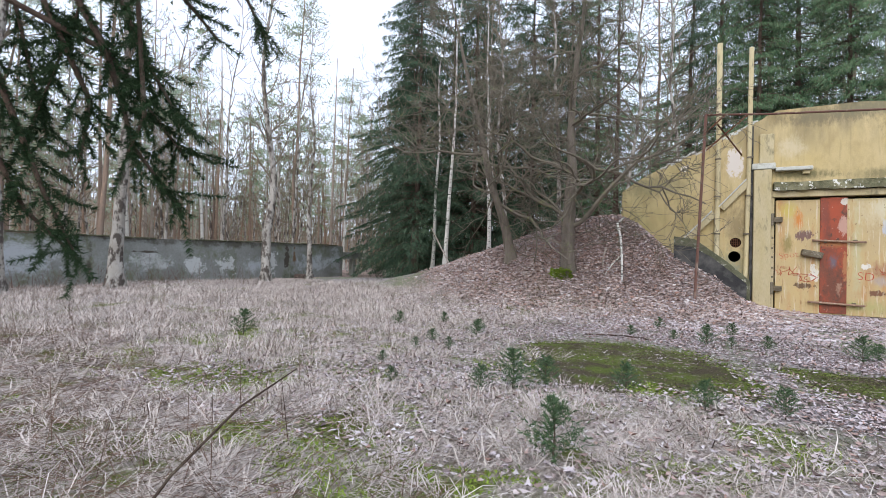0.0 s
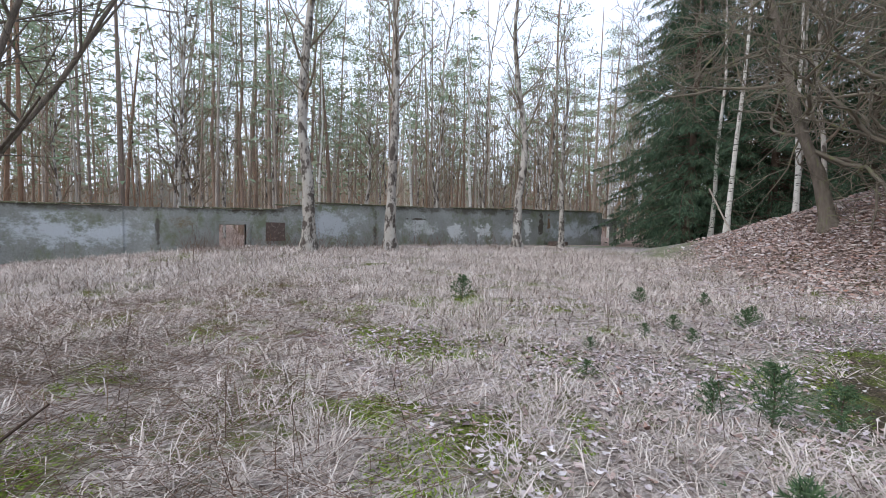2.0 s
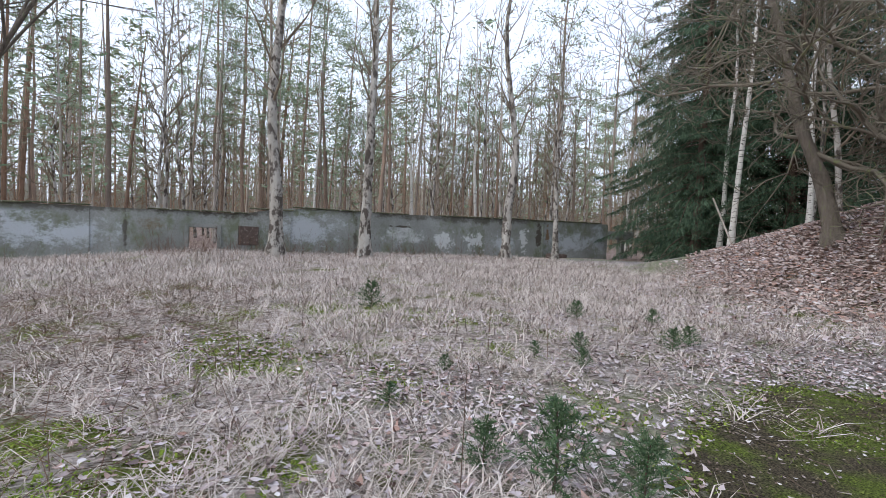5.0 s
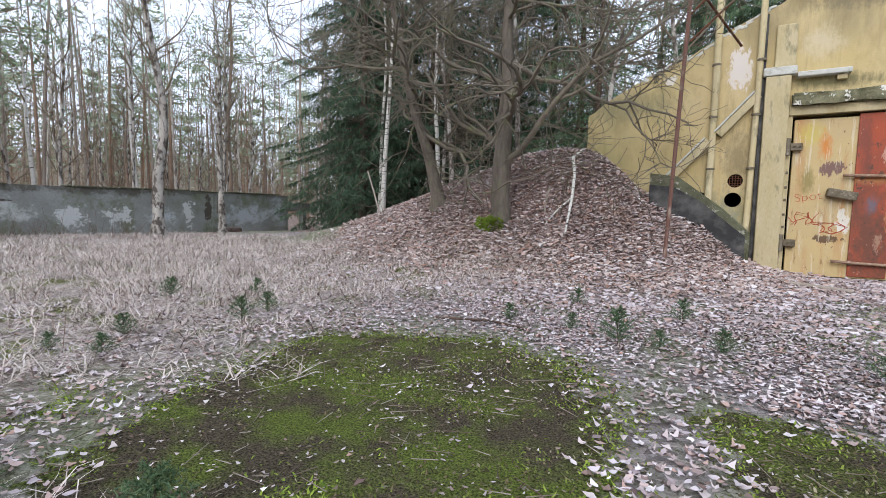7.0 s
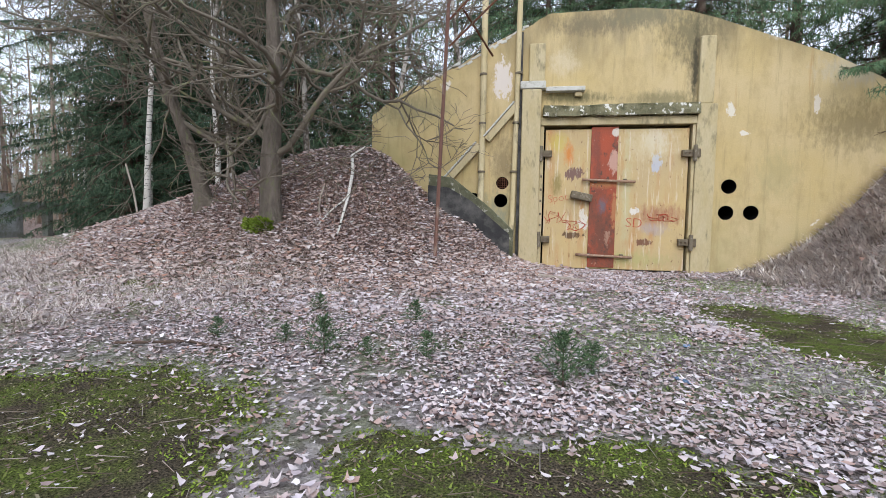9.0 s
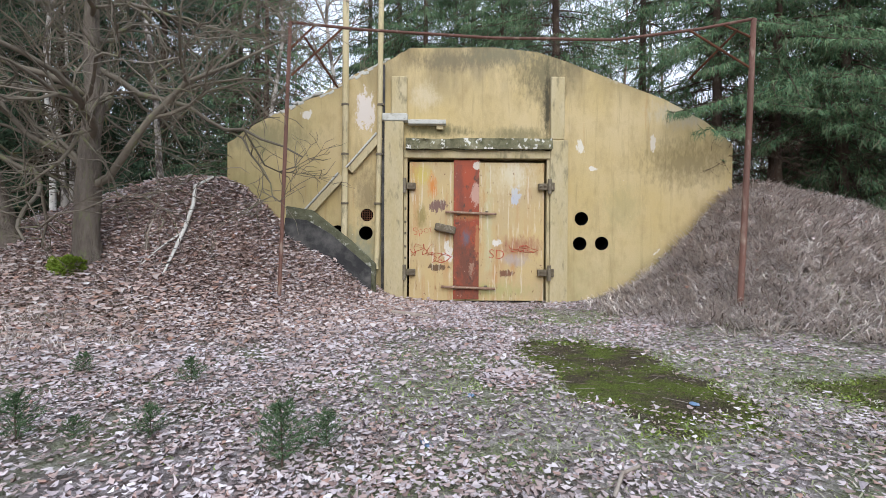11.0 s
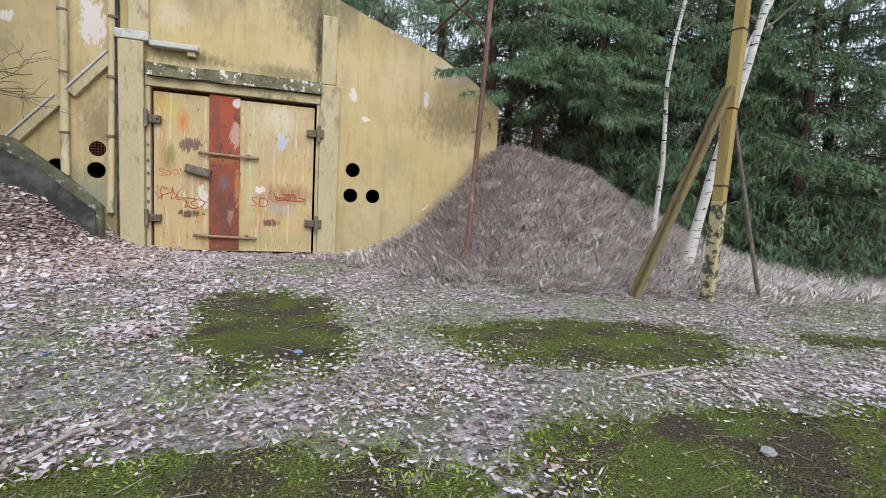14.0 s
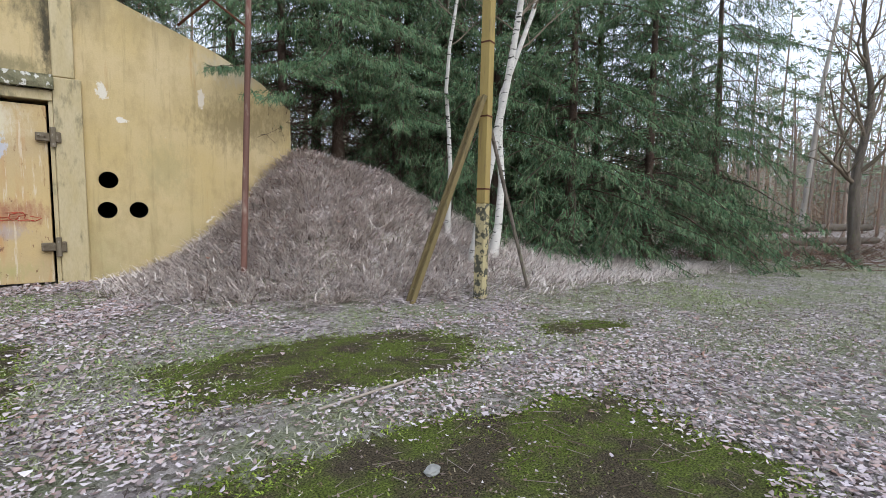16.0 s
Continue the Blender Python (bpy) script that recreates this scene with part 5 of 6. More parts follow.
def far_woods():
    """The woods all round, further off than can be counted."""
    n = 1500
    a = rng.uniform(0, 6.283, n)
    near = 28 + 4 * np.sin(3 * a)
    r = near + (95 - near) * rng.random(n) ** 0.8
    x, y = -2 + r * np.cos(a), -8 + r * np.sin(a)
    keep = ~((x > -24) & (x < 26) & (y < 12) & (y > -32))
    x, y = x[keep], y[keep]
    n = len(x)
    z = land(x, y)
    ht = rng.uniform(9, 20, n)
    w = rng.uniform(0.05, 0.16, n)
    lx, ly = rng.normal(0, 0.04, n) * ht, rng.normal(0, 0.04, n) * ht
    ring_pts = []
    for lev, k in ((0, 1.0), (0.5, 0.75), (1.0, 0.2)):
        for s in range(3):
            t = s * 2.094
            ring_pts.append(np.stack([x + lx * lev ** 1.5 + w * k * math.cos(t), y + ly * lev ** 1.5 + w * k * math.sin(t), z + ht * lev], 1))
    v = np.stack(ring_pts, 1).reshape(-1, 3)
    quads = np.array([[l * 3 + s, l * 3 + (s + 1) % 3, l * 3 + 3 + (s + 1) % 3, l * 3 + 3 + s] for l in range(2) for s in range(3)])
    f = (np.arange(n)[:, None, None] * 9 + quads[None]).reshape(-1, 4)
    tagged(link("far_trees", mesh_of("far_trees", v, f, M_FARTRUNK)), "distant bare birch and pine trunks of the woods", "trees", kind="stuff")
    # twigs: thin slips that rise from the trunks and from the undergrowth
    m = 170000
    i = rng.integers(0, n, m)
    t = rng.uniform(0.02, 1.0, m) ** 1.25
    c = np.stack([x[i] + lx[i] * t ** 1.5, y[i] + ly[i] * t ** 1.5, z[i] + ht[i] * t], 1)
    c += rng.normal(size=(m, 3)) * np.array([1.1, 1.1, 0.5])
    d = rng.normal(size=(m, 3)) * np.array([0.7, 0.7, 0.5]) + np.array([0, 0, 0.8])
    far = np.clip(np.hypot(c[:, 0], c[:, 1] + 8) / 42, 0.7, 2.0)
    d *= (far * rng.uniform(0.5, 1.6, m) / np.linalg.norm(d, axis=1))[:, None]
    side = np.cross(d, rng.normal(size=(m, 3)))
    side *= (far * rng.uniform(0.01, 0.026, m) / np.linalg.norm(side, axis=1))[:, None]
    tri = np.stack([c - side, c + side, c + d], 1).reshape(-1, 3)
    tagged(link("far_brushwood", mesh_of("far_brushwood", tri, np.arange(m * 3).reshape(-1, 3), M_FARTWIG)), "brown haze of bare twigs in the distant woods", "brushwood", kind="stuff")
    m = 170000
    conifer = np.nonzero(rng.random(n) < 0.4)[0]
    i = rng.choice(conifer, m)
    t = 1.05 - 0.75 * rng.random(m) ** 1.3
    layer = np.round(t * 9 + (i % 7) * 0.13) / 9
    c = np.stack([x[i] + lx[i] * t, y[i] + ly[i] * t, z[i] + ht[i] * layer], 1) + rng.normal(size=(m, 3)) * np.stack([1.5 - t, 1.5 - t, np.full(m, 0.22)], 1)
    d1, d2 = rng.normal(size=(m, 3)) * np.array([0.17, 0.17, 0.07]), rng.normal(size=(m, 3)) * 0.09
    far = np.clip(np.hypot(c[:, 0], c[:, 1] + 8) / 42, 0.6, 2.0)[:, None]
    d1, d2 = d1 * far, d2 * far
    tri = np.stack([c - d1, c + d1, c + d2], 1).reshape(-1, 3)
    tagged(link("far_foliage", mesh_of("far_foliage", tri, np.arange(m * 3).reshape(-1, 3), M_PINE)), "green pine crowns of the distant woods", "foliage", kind="stuff")


far_woods()


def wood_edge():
    """The furthest woods: a jagged skyline all round, with distance haze put into its colour."""
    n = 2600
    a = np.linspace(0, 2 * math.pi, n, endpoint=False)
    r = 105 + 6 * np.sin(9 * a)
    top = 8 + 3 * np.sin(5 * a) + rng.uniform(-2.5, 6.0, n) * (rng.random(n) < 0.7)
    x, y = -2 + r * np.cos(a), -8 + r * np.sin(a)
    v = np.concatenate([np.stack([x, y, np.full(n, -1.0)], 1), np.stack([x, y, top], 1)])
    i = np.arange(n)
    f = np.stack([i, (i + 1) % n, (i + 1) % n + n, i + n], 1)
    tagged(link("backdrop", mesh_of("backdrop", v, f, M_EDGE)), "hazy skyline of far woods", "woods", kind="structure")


wood_edge()


# ---- litter, grass and moss ----
def scatter(density, x0, x1, y0, y1, n):
    x, y = rng.uniform(x0, x1, n), rng.uniform(y0, y1, n)
    keep = rng.random(n) < density(x, y)
    return x[keep], y[keep]


def leaves(name, label, x, y, size, material, tilt=0.35, lift=0.04, lobes=False):
    """Curled dead leaves; lobes: with a wavy eight-point outline, for those seen close to."""
    n = len(x)
    a = rng.uniform(0, 6.283, n)
    s = size * rng.uniform(0.45, 1.35, n)
    z = land(x, y) + rng.uniform(0.006, lift, n)
    ux, uy = np.cos(a), np.sin(a)
    t1, t2, curl = rng.normal(0, tilt, n), rng.normal(0, tilt, n), rng.uniform(-0.5, 0.9, n)

    def at(u, v):
        return np.stack([x + s * (u * ux - v * uy), y + s * (u * uy + v * ux), z + s * (np.abs(u * t1 + v * t2) + (u * u + v * v * 1.5) * curl)], 1)
    if lobes:
        ring_pts = [at(0 * s, 0 * s)]
        for k in range(8):
            t = k * math.pi / 4
            r = (0.5 if k % 2 == 0 else 0.36) * rng.uniform(0.65, 1.2, n)
            ring_pts.append(at(r * math.cos(t) * 1.1, r * math.sin(t) * 0.62))
        v = np.stack(ring_pts, 1).reshape(-1, 3)
        i = np.arange(n)[:, None] * 9
        f = np.concatenate([i + [[0, 1 + k, 1 + (k + 1) % 8]] for k in range(8)])
    else:
        k = rng.uniform(0.75, 1.25, (5, n))
        v = np.stack([at(-0.5 * k[0], 0 * s), at(-0.1 + 0 * s, -0.24 * k[1]), at(0.4 * k[2], -0.12 + 0 * s), at(0.5 + 0 * s, 0.1 * k[3]), at(0 * s, 0.24 * k[4])], 1).reshape(-1, 3)
        i = np.arange(n)[:, None] * 5
        f = np.concatenate([i + [[0, 1, 2]], i + [[0, 2, 3]], i + [[0, 3, 4]]])
    return tagged(link(name, mesh_of(name, v, f, material)), label, "leaves", kind="stuff")


def yard(x, y):
    patchy = 0.4 + 0.6 * smooth(0.35, 0.6, vnoise(x, y, 0.8, 8))
    return (1 - 0.93 * turf_at(x, y)) * np.clip(1 - leaf_at(x, y) * 0.45 - 0.995 * moss_at(x, y) - 0.75 * grass_at(x, y), 0.003, 1) * np.where(y > -0.25, 0, 1) * patchy * smooth(22, 7, x)


x, y = scatter(lambda x, y: leaf_at(x, y) * np.where(y > 0, np.where(np.abs(x) < 6.7, 0, 1), 1), -16, -1, -8, 3, 120000)
leaves("leaf_litter", "thick brown fallen oak leaves on the bank", x, y, 0.1, M_LEAF, 0.48, 0.07)
near_strip = lambda x, y: smooth(-6.6, -8.0, y)
x, y = scatter(lambda x, y: yard(x, y) * (1 - near_strip(x, y)) * smooth(4.5, -0.5, x), -13, 6, -9, -0.3, 150000)
leaves("fallen_leaves", "pale pinkish dry leaves strewn over the yard", x, y, 0.078, M_PALELEAF, 0.5, 0.055)
x, y = scatter(lambda x, y: yard(x, y) * near_strip(x, y) * smooth(2.5, -2.5, x), -11, 3, -16, -6.5, 95000)
leaves("near_leaves", "curled pale oak leaves lying beside the path", x, y, 0.066, M_PALELEAF, 0.42, 0.055, True)
x, y = scatter(lambda x, y: yard(x, y) * (0.25 + 0.75 * smooth(0.42, 0.55, vnoise(x, y, 0.5, 41))) * smooth(-3.5, 1.0, x) * (1 - 0.75 * smooth(6.5, 10, x)), -4, 16, -15, -0.4, 270000)
leaves("leaf_crumbs", "small pale leaf fragments in the short grass", x, y, 0.054, M_PALELEAF, 0.45, 0.04)


x, y = scatter(lambda x, y: moss_at(x, y) * (0.15 + 0.85 * smooth(0.45, 0.62, vnoise(x, y, 1.2, 61))), -8, 10, -13.5, -2, 34000)
leaves("leaf_bits", "tiny pale leaf bits scattered over the moss", x, y, 0.03, M_LITTER, 0.4, 0.03)


def blades(name, label, x, y, length, width, material, low=10, high=65, way=None):
    """Bent blades: each rises at some angle and droops at its tip."""
    n = len(x)
    a = rng.uniform(0, 6.283, n) if way is None else way + rng.normal(0, 0.9, n)
    ln = length * rng.uniform(0.5, 1.3, n)
    z = land(x, y) - 0.01
    e = np.radians(rng.uniform(low, high, n))
    sag = rng.uniform(0.25, 0.75, n) * np.sin(e)
    w = width * rng.uniform(0.6, 1.3, n)
    bend = rng.normal(0, 0.7, n)

    def at(t, side):
        b = a + bend * t
        dx, dy = np.cos(b), np.sin(b)
        out, up = ln * np.cos(e) * t, ln * (np.sin(e) * t - sag * t * t)
        px, py = x + dx * out - dy * side * w, y + dy * out + dx * side * w
        return np.stack([px, py, z + up + np.maximum(land(px, py) - z, 0) * 0.8], 1)
    v = np.stack([at(0, -1), at(0, 1), at(0.55, -0.8), at(0.55, 0.8), at(1.0, 0)], 1).reshape(-1, 3)
    i = np.arange(n)[:, None] * 5
    f = np.concatenate([i + [[0, 1, 3]], i + [[0, 3, 2]], i + [[2, 3, 4]]])
    return tagged(link(name, mesh_of(name, v, f, material)), label, "grass", kind="stuff")


def clumped(x, y):
    return 0.12 + 0.88 * smooth(0.38, 0.6, vnoise(x, y, 1.5, 5))


def tall_at(x, y):
    return smooth(0.45, 0.62, vnoise(x, y, 0.45, 11) + 0.12 * smooth(-11, -18, x))


def tufts(x, y, each, spread):
    x, y = np.repeat(x, each), np.repeat(y, each)
    return x + rng.normal(0, spread, len(x)), y + rng.normal(0, spread, len(y))


near_thick = lambda x, y: 0.3 + 0.7 * smooth(11, 3, np.hypot(x + 5, y + 16))
def open_moss(x, y):
    """Mossy openings in the meadow beside the path."""
    return smooth(0.5, 0.58, vnoise(x, y, 1.0, 31) + 0.12 * vnoise(x, y, 4.0, 32) - 0.06) * smooth(-11.5, -13, y) * smooth(-13, -11, x) * smooth(-2.5, -4.5, x)


x, y = scatter(lambda x, y: grass_at(x, y) * clumped(x, y) * near_thick(x, y) * (1 - 0.8 * open_moss(x, y)), -22, -2, -21, -2.5, 420000)
blades("dry_grass", "pale dead meadow grass, matted and bent", x, y, 0.26, 0.0029, M_GRASS, 0, 38)
x, y = tufts(*scatter(lambda x, y: grass_at(x, y) * (0.35 + 0.65 * tall_at(x, y)) * smooth(1.8, 5.0, np.hypot(x + 4.9, y + 17.5)) * (1 - 0.93 * open_moss(x, y)) * np.where(x < 1, 1, 0), -22, -2, -21, -2.5, 18000), 15, 0.06)
blades("grass_tussocks", "pale pinkish tussocks of dead grass in the meadow", x, y, 0.32, 0.005, M_GRASS, 14, 68)
x, y = tufts(*scatter(lambda x, y: grass_at(x, y) * smooth(5.0, 2.0, np.hypot(x + 5.2, y + 15.5)) * (1 - 0.85 * open_moss(x, y)), -12, -2, -20, -11, 2200), 24, 0.06)
blades("bent_grass", "bent bleached grass clumps beside the path", x, y, 0.34, 0.003, M_GRASS, 8, 54)
x, y = tufts(*scatter(lambda x, y: grass_at(x, y) * np.where(x > 2, 1, 0) * (0.5 + 0.5 * clumped(x * 1.3, y * 1.3)), 2.5, 18, -8, 0, 10500), 13, 0.07)
blades("bank_grass", "grey-brown dead grass hanging down the bank", x, y, 0.44, 0.0105, M_BANKGRASS, 8, 64, np.arctan2(np.minimum(y + 0.2, -0.1), x - 7.2))
x, y = scatter(lambda x, y: np.where(y > -0.3, 0, 1) * smooth(1.2, 0.4, np.hypot((x - 7.3) / 3.2, (y + 1.2) / 2.2)), 4, 11, -5, 0, 9000)
leaves("bank_leaves", "brown dead leaves caught in the grass of the bank", x, y, 0.075, M_LEAF, 0.5, 0.2)
x, y = scatter(lambda x, y: turf_at(x, y) * (1 - moss_at(x, y)) * (0.35 + 0.65 * clumped(x, y)), -4, 14, -10.5, -1, 130000)
blades("green_turf", "short green turf between the slabs and before the door", x, y, 0.075, 0.007, M_TURF, 8, 55)
x, y = scatter(lambda x, y: (1 - moss_at(x, y)) * (1 - grass_at(x, y)) * smooth(-1.5, 3.0, x + 0.3 * y + 3) * np.maximum(smooth(0.38, 0.55, vnoise(x, y, 0.45, 43)), smooth(7, 10, x)) * (0.3 + 0.7 * clumped(x * 0.6, y * 0.6)) * smooth(-1.5, -3.5, y), -4, 24, -15, -2, 240000)
blades("short_grass", "short grey-green grass over the eastern yard", x, y, 0.09, 0.0055, M_GREEN, 10, 60)
def moss_green(x, y):
    return smooth(0.42, 0.6, 0.6 * vnoise(x, y, 0.9, 21) + 0.4 * vnoise(x, y, 4.0, 22) + 0.3 * (1 - smooth(0.45, 1.0, moss_at(x, y))) + 0.2 * smooth(-3.9, -3.3, x) * smooth(2.6, 2.0, x) * smooth(-9, -10, y))


x, y = scatter(lambda x, y: moss_at(x, y) * (0.12 + 0.88 * moss_green(x, y)), -8, 10, -13, -2, 330000)
blades("moss", "green moss grown over slabs in the yard", x, y, 0.036, 0.006, M_MOSS, 5, 60)
x, y = scatter(lambda x, y: smooth(0.1, 0.5, moss_at(x, y)) * moss_green(x, y) ** 2 * smooth(0.4, 0.62, 0.7 * vnoise(x, y, 3.0, 23) + 0.55 * (1 - smooth(0.6, 1.0, moss_at(x, y)))), -8, 10, -13, -2, 260000)
blades("moss_rim", "bright yellow-green moss round the slabs' edges", x, y, 0.036, 0.0065, M_MOSSFOOT, 5, 60)
x, y = scatter(lambda x, y: open_moss(x, y) * (0.2 + 0.8 * smooth(0.4, 0.55, vnoise(x, y, 3.5, 33))), -13, -2.5, -19.5, -11.5, 200000)
blades("meadow_moss", "bright moss showing through the matted grass", x, y, 0.05, 0.006, M_MOSSFOOT, 10, 70)


def slips(name, label, x, y, length, width, material, up=0.1):
    """Fallen twigs: thin three-sided sticks lying about."""
    n = len(x)
    a, ln = rng.uniform(0, 6.283, n), length * rng.uniform(0.3, 1.4, n)
    z = land(x, y) + 0.02
    d = np.stack([np.cos(a) * ln, np.sin(a) * ln, rng.uniform(-0.2, 1, n) * up * ln], 1)
    p = np.stack([x, y, z], 1)
    s = np.stack([-np.sin(a), np.cos(a), np.zeros(n)], 1) * width
    u = np.array([0, 0, width * 1.4])
    v = np.stack([p - s, p + s, p + u, p + d - s * 0.5, p + d + s * 0.5, p + d + u * 0.5], 1).reshape(-1, 3)
    f = (np.arange(n)[:, None, None] * 6 + np.array([[0, 1, 4, 3], [1, 2, 5, 4], [2, 0, 3, 5]])[None]).reshape(-1, 4)
    return tagged(link(name, mesh_of(name, v, f, material)), label, "twigs", kind="stuff")


x, y = scatter(lambda x, y: smooth(-9.5, -7, y) * smooth(0.35, 0.5, vnoise(x, y, 0.4, 75)), 20, 36, -10, 2, 2600)
slips("thicket", "dark brown dead brushwood round the fallen logs", x, y, 1.3, 0.012, M_BRAMBLE, 0.9)
x, y = scatter(lambda x, y: np.where(y > -0.4, 0, 1) * 1.0, -14, 14, -16, -1, 9000)
slips("fallen_twigs", "small dry twigs lying over leaves and moss", x, y, 0.18, 0.0035, M_BRUSH)
x, y = scatter(lambda x, y: grass_at(x, y) * smooth(-5.5, -8, x), -19, -5.5, -22, -12, 900)
slips("weed_stalks", "thin dark dry weed stalks standing in the grass", x, y, 0.22, 0.0028, M_BRAMBLE, 3.0)
x, y = scatter(lambda x, y: smooth(-16.5, -18.0, y) * (0.15 + 0.85 * smooth(0.4, 0.6, vnoise(x, y, 1.6, 73))), -12, -5.6, -20.5, -16.4, 5200)
slips("bramble_canes", "dark brown bramble canes lying tangled beside the path", x, y, 0.45, 0.0028, M_BRUSH, 0.5)
x, y = scatter(lambda x, y: smooth(-19.2, -20.6, x) * smooth(0.4, 0.55, vnoise(x, y, 0.5, 71)), -22, -19, -17, -5, 3000)
slips("wall_brush", "reddish brown dead stems crowding the wall's foot", x, y, 0.42, 0.004, M_BRAMBLE, 2.0)
x, y = scatter(lambda x, y: grass_at(x, y) * smooth(-14.5, -17, y + 0.3 * (x + 9)), -14, -6, -22, -14, 9000)
slips("bramble_tangle", "brown dead bramble and weed stems tangled in the grass", x, y, 0.34, 0.0026, M_BRAMBLE, 0.5)


# ---- small things ----
def sapling(seed, height, kind="spruce"):
    rnd = np.random.default_rng(seed)
    ob = thing("sapling", "small green spruce seedling growing from the litter", "sapling", group="seedlings in the clearing")
    v, f = tube([(0, 0, -0.03), (0.01, 0, height * 0.5), (0, 0.01, height)], [0.007, 0.005, 0.002], 5, False)
    link("stem", mesh_of("stem", v, f, M_SPRUCEBARK, True), ob)
    tris = []
    for t in np.linspace(0.12, 1.0, 9):
        for k in range(7):
            a = rnd.random() * 6.283
            ln = height * 0.75 * (1.08 - t) * rnd.uniform(0.6, 1.25) + 0.04
            d = np.array([math.cos(a), math.sin(a), rnd.uniform(0.2, 0.9)])
            d /= np.linalg.norm(d)
            s = rnd.random(26)
            p = np.array([0, 0, t * height]) + s[:, None] * d * ln
            nd = rnd.normal(size=(26, 3)) + d * 1.2
            nd *= 0.035 / np.linalg.norm(nd, axis=1)[:, None]
            w = np.cross(nd, rnd.normal(size=(26, 3)))
            w *= 0.003 / (np.linalg.norm(w, axis=1)[:, None] + 1e-6)
            tris.append(np.stack([p - w, p + w, p + nd], 1))
    allt = np.concatenate(tris).reshape(-1, 3)
    tagged(link("foliage", mesh_of("foliage", allt, np.arange(len(allt)).reshape(-1, 3), M_SAPLING), ob), kind="stuff")
    return ob


young = put(sapling(3, 0.32), -11.65, -13.0, 0, 1.3)
SAPLINGS = [(-8.64, -11.5, 0.7), (-8.4, -9.9, 0.8), (-6.45, -13.72, 1.4), (-5.3, -13.05, 1.0), (-5.6, -15.4, 1.4), (-3.7, -7.4, 0.9), (-5.1, -7.1, 0.8), (-5.6, -8.55, 0.7), (-4.25, -8.9, 1.15), (-4.8, -8.6, 0.65),
            (-3.3, -8.8, 0.8), (-2.1, -9.25, 1.3), (-1.85, -9.0, 0.9), (-3.85, -8.85, 0.6), (-6.75, -13.95, 0.9), (-8.11, -11.95, 0.65), (-8.63, -12.14, 0.55), (-9.6, -9.1, 0.8), (-8.5, -13.3, 0.5), (-10.2, -10.1, 0.9), (-8.25, -10.4, 0.9), (-6.15, -13.4, 1.1), (-4.5, -13.3, 0.9), (-3.8, -13.2, 0.9), (-7.85, -14.1, 0.55)]
rs = random.Random(9)
for x, y, s in SAPLINGS:
    again(young, x, y, rs.uniform(0, 360), s)

# the white fallen birch pole on the bank, and other sticks
stick = thing("fallen_birch_pole", "white peeled birch pole leaning on the leafy bank", "branch")
pipe("pole", [(-6.45, -1.2, h(-6.45, -1.2) + 0.3), (-6.62, -1.7, h(-6.62, -1.7) + 0.3), (-6.46, -2.1, h(-6.46, -2.1) + 0.2), (-6.35, -2.7, h(-6.35, -2.7) + 0.16), (-6.25, -3.6, h(-6.25, -3.6) + 0.05)], [0.025, 0.04, 0.042, 0.038, 0.02], M_BIRCH, stick, sides=7)
pipe("side_branch", [(-6.35, -2.7, h(-6.35, -2.7) + 0.16), (-6.62, -3.1, h(-6.62, -3.1) + 0.12), (-6.8, -3.5, h(-6.8, -3.5) + 0.05)], [0.025, 0.018, 0.008], M_BIRCH, stick, sides=5)
for pts, r, label in (([(-6.9, -3.1, h(-6.9, -3.1) - 0.1), (-6.88, -3.05, h(-6.9, -3.1) + 0.4), (-6.8, -3.0, h(-6.9, -3.1) + 0.7)], 0.022, "pale broken stake standing in the leaves"), ([(-13.0, -1.3, 0.9), (-14.2, -0.2, 2.0), (-15.0, 0.4, 2.9)], 0.03, "thin dead birch pole leaning towards the spruces"),
                      ([(-16, 0.2, 0.5), (-13.4, -0.9, 0.8)], 0.05, "pale fallen pole at the foot of the bank"), ([(0.05, -9.7, 0.03), (0.2, -9.45, 0.06), (0.36, -9.33, 0.05)], 0.014, "bent pale dry stick lying on the yard"),
                      ([(-6.4, -9.0, 0.04), (-5.7, -8.85, 0.06), (-5.2, -8.95, 0.04)], 0.016, "dark rotten branch lying in the litter"), ([(-2.0, -2.6, 0.12), (-1.1, -3.0, 0.08)], 0.045, "pale broken branch lying before the door"),
                      ([(-6.6, -18.25, 0.0), (-6.42, -18.12, 0.42), (-6.22, -17.95, 0.8), (-6.08, -17.82, 1.0), (-5.95, -17.7, 1.12)], [0.006, 0.006, 0.005, 0.004, 0.002], "dark bramble cane arching from the grass"), ([(4.2, -9.2, 0.04), (5.2, -9.05, 0.05)], 0.014, "dry stick lying beside the moss")):
    tagged(pipe("stick", pts, r, M_SPRUCEBARK if "dark" in label else M_OLDSTICK, sides=6), label, "stick")


def lump(name, label, category, x, y, sx, sy, sz, material, seed):
    bm = bmesh.new()
    bmesh.ops.create_icosphere(bm, subdivisions=3, radius=1.0)
    for v in bm.verts:
        v.co *= 1 + 0.35 * noise.noise(v.co * 1.6 + Vector((seed, 0, 0)))
        v.co.x, v.co.y, v.co.z = v.co.x * sx, v.co.y * sy, max(v.co.z, -0.5) * sz
    return tagged(part(name, bm, material), label, category), (x, y)


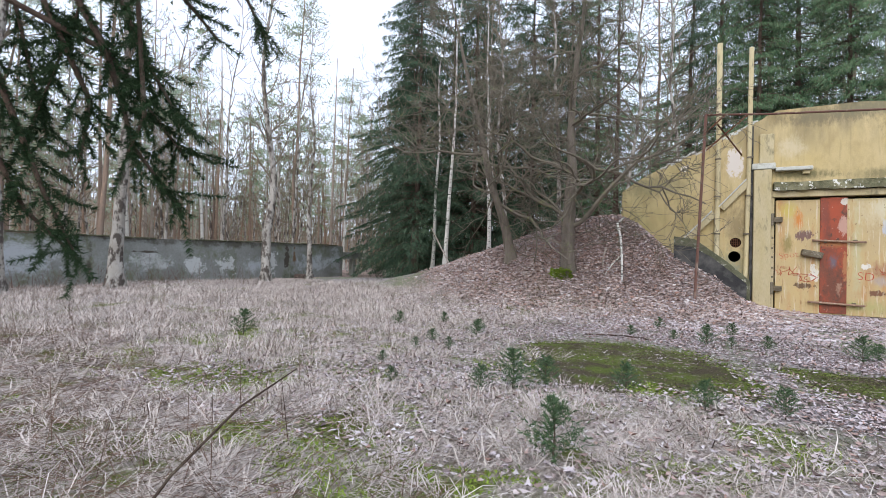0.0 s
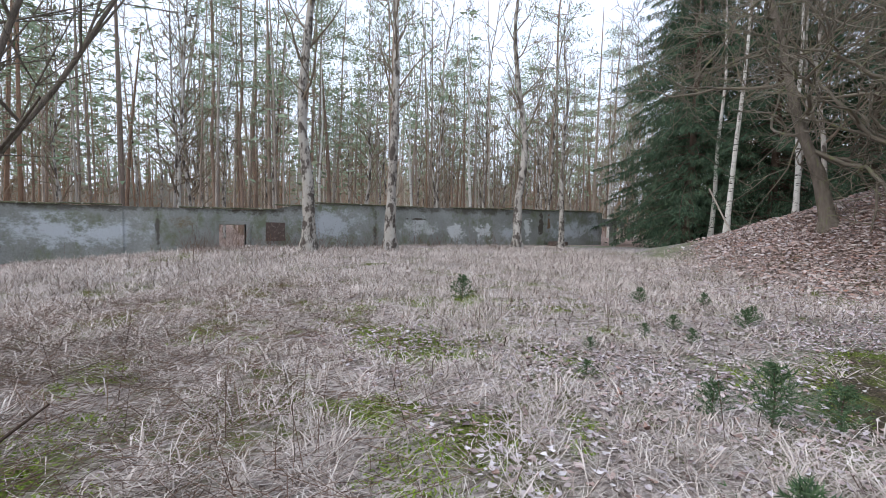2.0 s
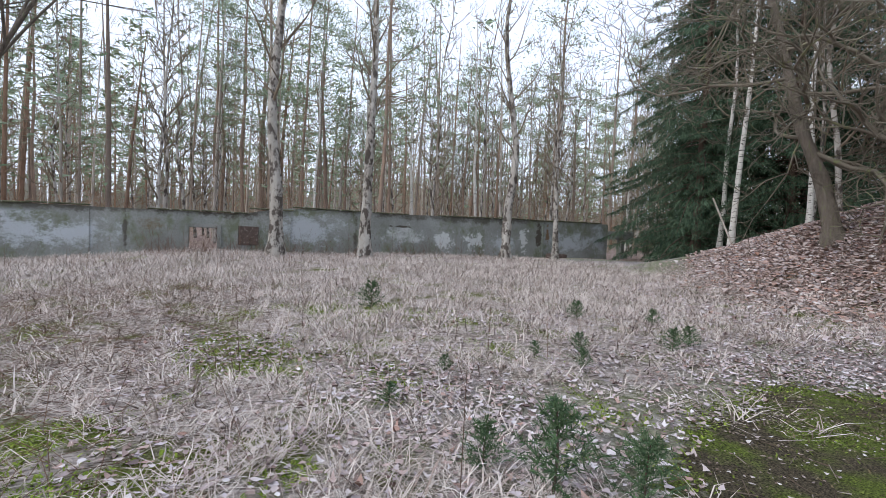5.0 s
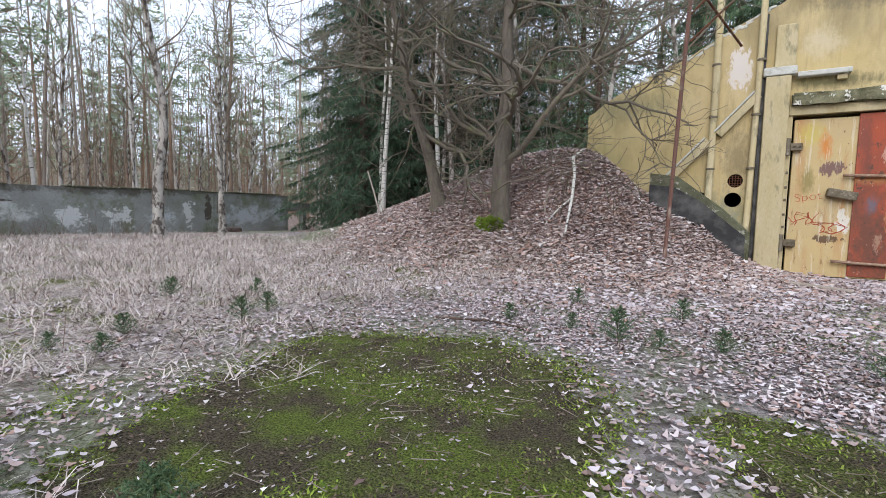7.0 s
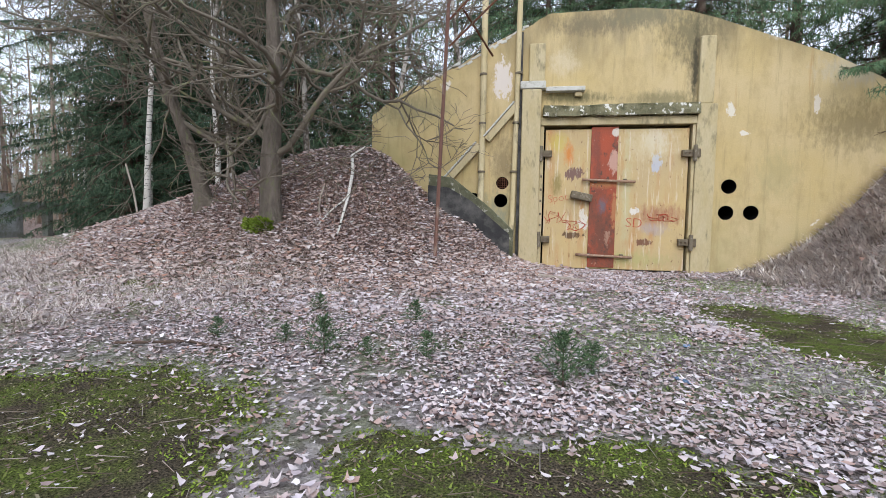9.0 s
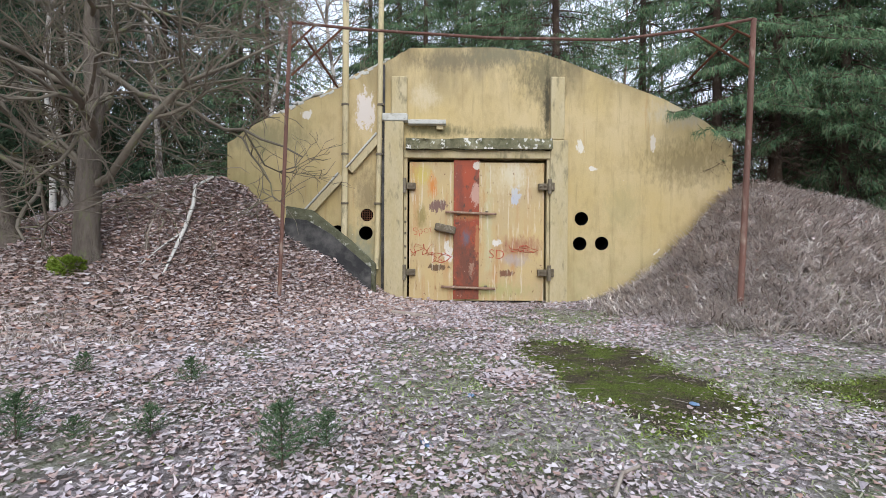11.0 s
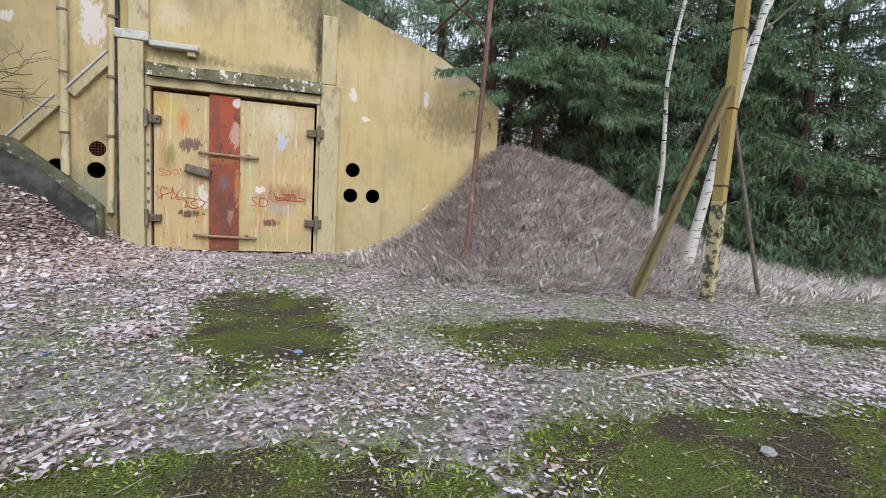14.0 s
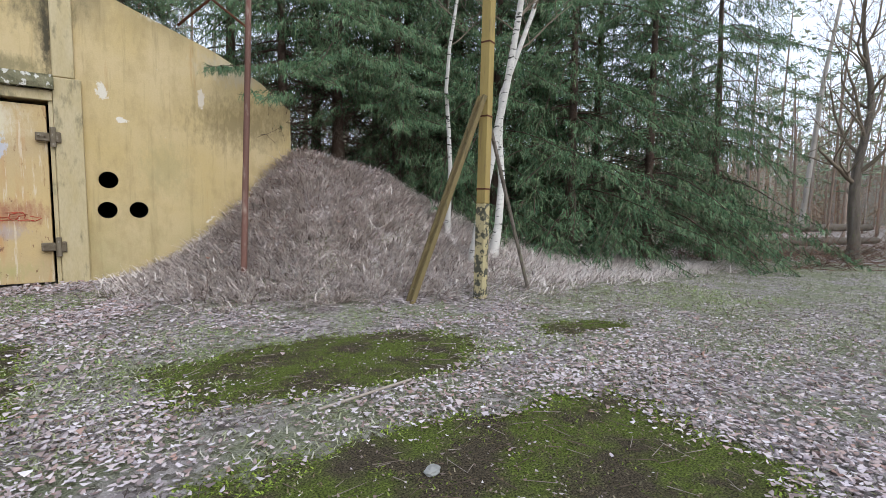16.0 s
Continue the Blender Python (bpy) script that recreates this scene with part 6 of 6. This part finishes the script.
for args in (("stone", "pale flat stone lying on the moss", "stone", 4.51, -10.46, 0.07, 0.045, 0.022, M_CONC, 1), ("plastic_scrap", "crumpled blue plastic scrap in the litter", "litter", -0.67, -7.72, 0.06, 0.035, 0.015, M_BLUE, 2),
             ("plastic_scrap", "faded blue plastic scrap on the moss", "litter", 1.49, -7.97, 0.06, 0.045, 0.012, M_BLUE, 3), ("plastic_scrap", "flat blue plastic scrap in the leaves", "litter", -1.1, -8.9, 0.09, 0.035, 0.012, M_BLUE, 4),
             ("stone", "small grey stone before the bunker door", "stone", -0.8, -2.85, 0.07, 0.06, 0.06, M_CONC, 5), ("stone", "small grey stone on the yard", "stone", 6.7, -4.76, 0.09, 0.07, 0.06, M_CONC, 6)):
    ob, (x, y) = lump(*args)
    ob.matrix_basis = pose(x, y, h(x, y) + 0.015, 0, 0, 30 * args[-1])

# moss cushions on the oak's foot
for x, y in ((-8.2, -3.45), (-8.0, -3.5)):
    n = 2600
    q = rng.normal(size=(n, 3))
    q /= np.linalg.norm(q, axis=1)[:, None]
    p = np.array([x, y, h(x, y) + 0.02]) + q * np.array([0.34, 0.2, 0.3]) * (0.35 + vnoise(q[:, 0] * 2, q[:, 2] * 2, 1.5, 7))[:, None]
    d = q * 0.05
    s = np.cross(q, rng.normal(size=(n, 3))) * 0.012
    tri = np.stack([p - s, p + s, p + d], 1).reshape(-1, 3)
    tagged(link("moss_cushion", mesh_of("moss_cushion", tri, np.arange(n * 3).reshape(-1, 3), M_MOSSFOOT)), "bright green moss cushion on the oak's foot", "moss", kind="stuff")


# the spruce whose boughs hang beside the start of the path
SHOOTS = [((-6.45, -18.36, 2.04), (-6.38, -18.32, 1.85), (-6.3, -18.28, 1.65), (-6.23, -18.24, 1.5)), ((-6.24, -18.26, 2.18), (-6.17, -18.21, 2.03), (-6.12, -18.16, 1.78), (-6.06, -18.05, 1.61)),
          ((-6.19, -18.18, 2.21), (-6.13, -18.14, 2.04), (-6.07, -18.04, 1.84)), ((-6.28, -18.31, 2.15), (-6.22, -18.22, 1.9), (-6.26, -18.22, 1.74)), ((-6.51, -18.31, 1.77), (-6.45, -18.26, 1.61), (-6.36, -18.16, 1.47)),
          ((-6.1, -18.1, 2.27), (-6.07, -17.95, 2.15)), ((-6.48, -18.29, 2.19), (-6.46, -18.21, 1.82)), ((-6.08, -18.19, 2.18), (-6.08, -18.16, 1.86), (-6.12, -18.18, 1.75)),
          ((-6.32, -18.2, 2.21), (-6.48, -18.25, 1.81)), ((-6.17, -18.21, 2.03), (-6.13, -18.01, 1.79)), ((-6.05, -17.92, 2.37), (-6.04, -17.81, 2.23))]


def near_spruce():
    rnd = np.random.default_rng(77)
    ob = thing("spruce_tree", "near spruce with dark hanging needled boughs", "tree")
    base = Vector((-8.4, -20.4, 0))
    v, f = tube([base + Vector((0, 0, -0.2)), base + Vector((0, 0, 4)), base + Vector((0.1, 0, 9))], [0.16, 0.12, 0.05], 9, False)
    link("trunk", mesh_of("trunk", v, f, M_SPRUCEBARK, True), ob)
    for chain in SHOOTS:
        a = base + Vector((0, 0, chain[0][2] + 0.9))
        pts = [a, a.lerp(Vector(chain[0]), 0.5) + Vector((0, 0, 0.25))] + [Vector(c) for c in chain]
        v, f = tube(pts, list(np.linspace(0.016, 0.003, len(pts))), 5, False)
        bough = link("bough", mesh_of("bough", v, f, M_SPRUCEBARK, True), ob)
        tris = []

        def shoot(p, d, ln):
            m = int(ln * 1500)
            q = p + d * (rnd.random(m) * ln)[:, None]
            nd = np.cross(d, rnd.normal(size=(m, 3)))
            nd /= np.linalg.norm(nd, axis=1)[:, None]
            nd = (nd * 0.85 + d * 0.55) * 0.019
            w = np.cross(nd, rnd.normal(size=(m, 3)))
            w *= 0.0013 / np.linalg.norm(w, axis=1)[:, None]
            tris.append(np.stack([q - w, q + w, q + nd], 1))
            e = np.cross(d, [0.3, 0.2, 1.0]) * 0.002
            tris.append(np.stack([p - e, p + e, p + d * ln], 0)[None])
        for u, w_ in zip(chain, chain[1:]):
            u, w_ = np.array(u), np.array(w_)
            ln = np.linalg.norm(w_ - u)
            d = (w_ - u) / ln
            shoot(u, d, ln)
            for k in range(max(4, int(ln / 0.02))):
                sd = d * 0.7 + rnd.normal(size=3) * np.array([0.6, 0.6, 0.25])
                shoot(u + d * ln * rnd.random(), sd / np.linalg.norm(sd), rnd.uniform(0.06, 0.17))
        allt = np.concatenate(tris).reshape(-1, 3)
        tagged(link("foliage", mesh_of("foliage", allt, np.arange(len(allt)).reshape(-1, 3), M_NEARNEEDLE), bough), kind="stuff")


near_spruce()
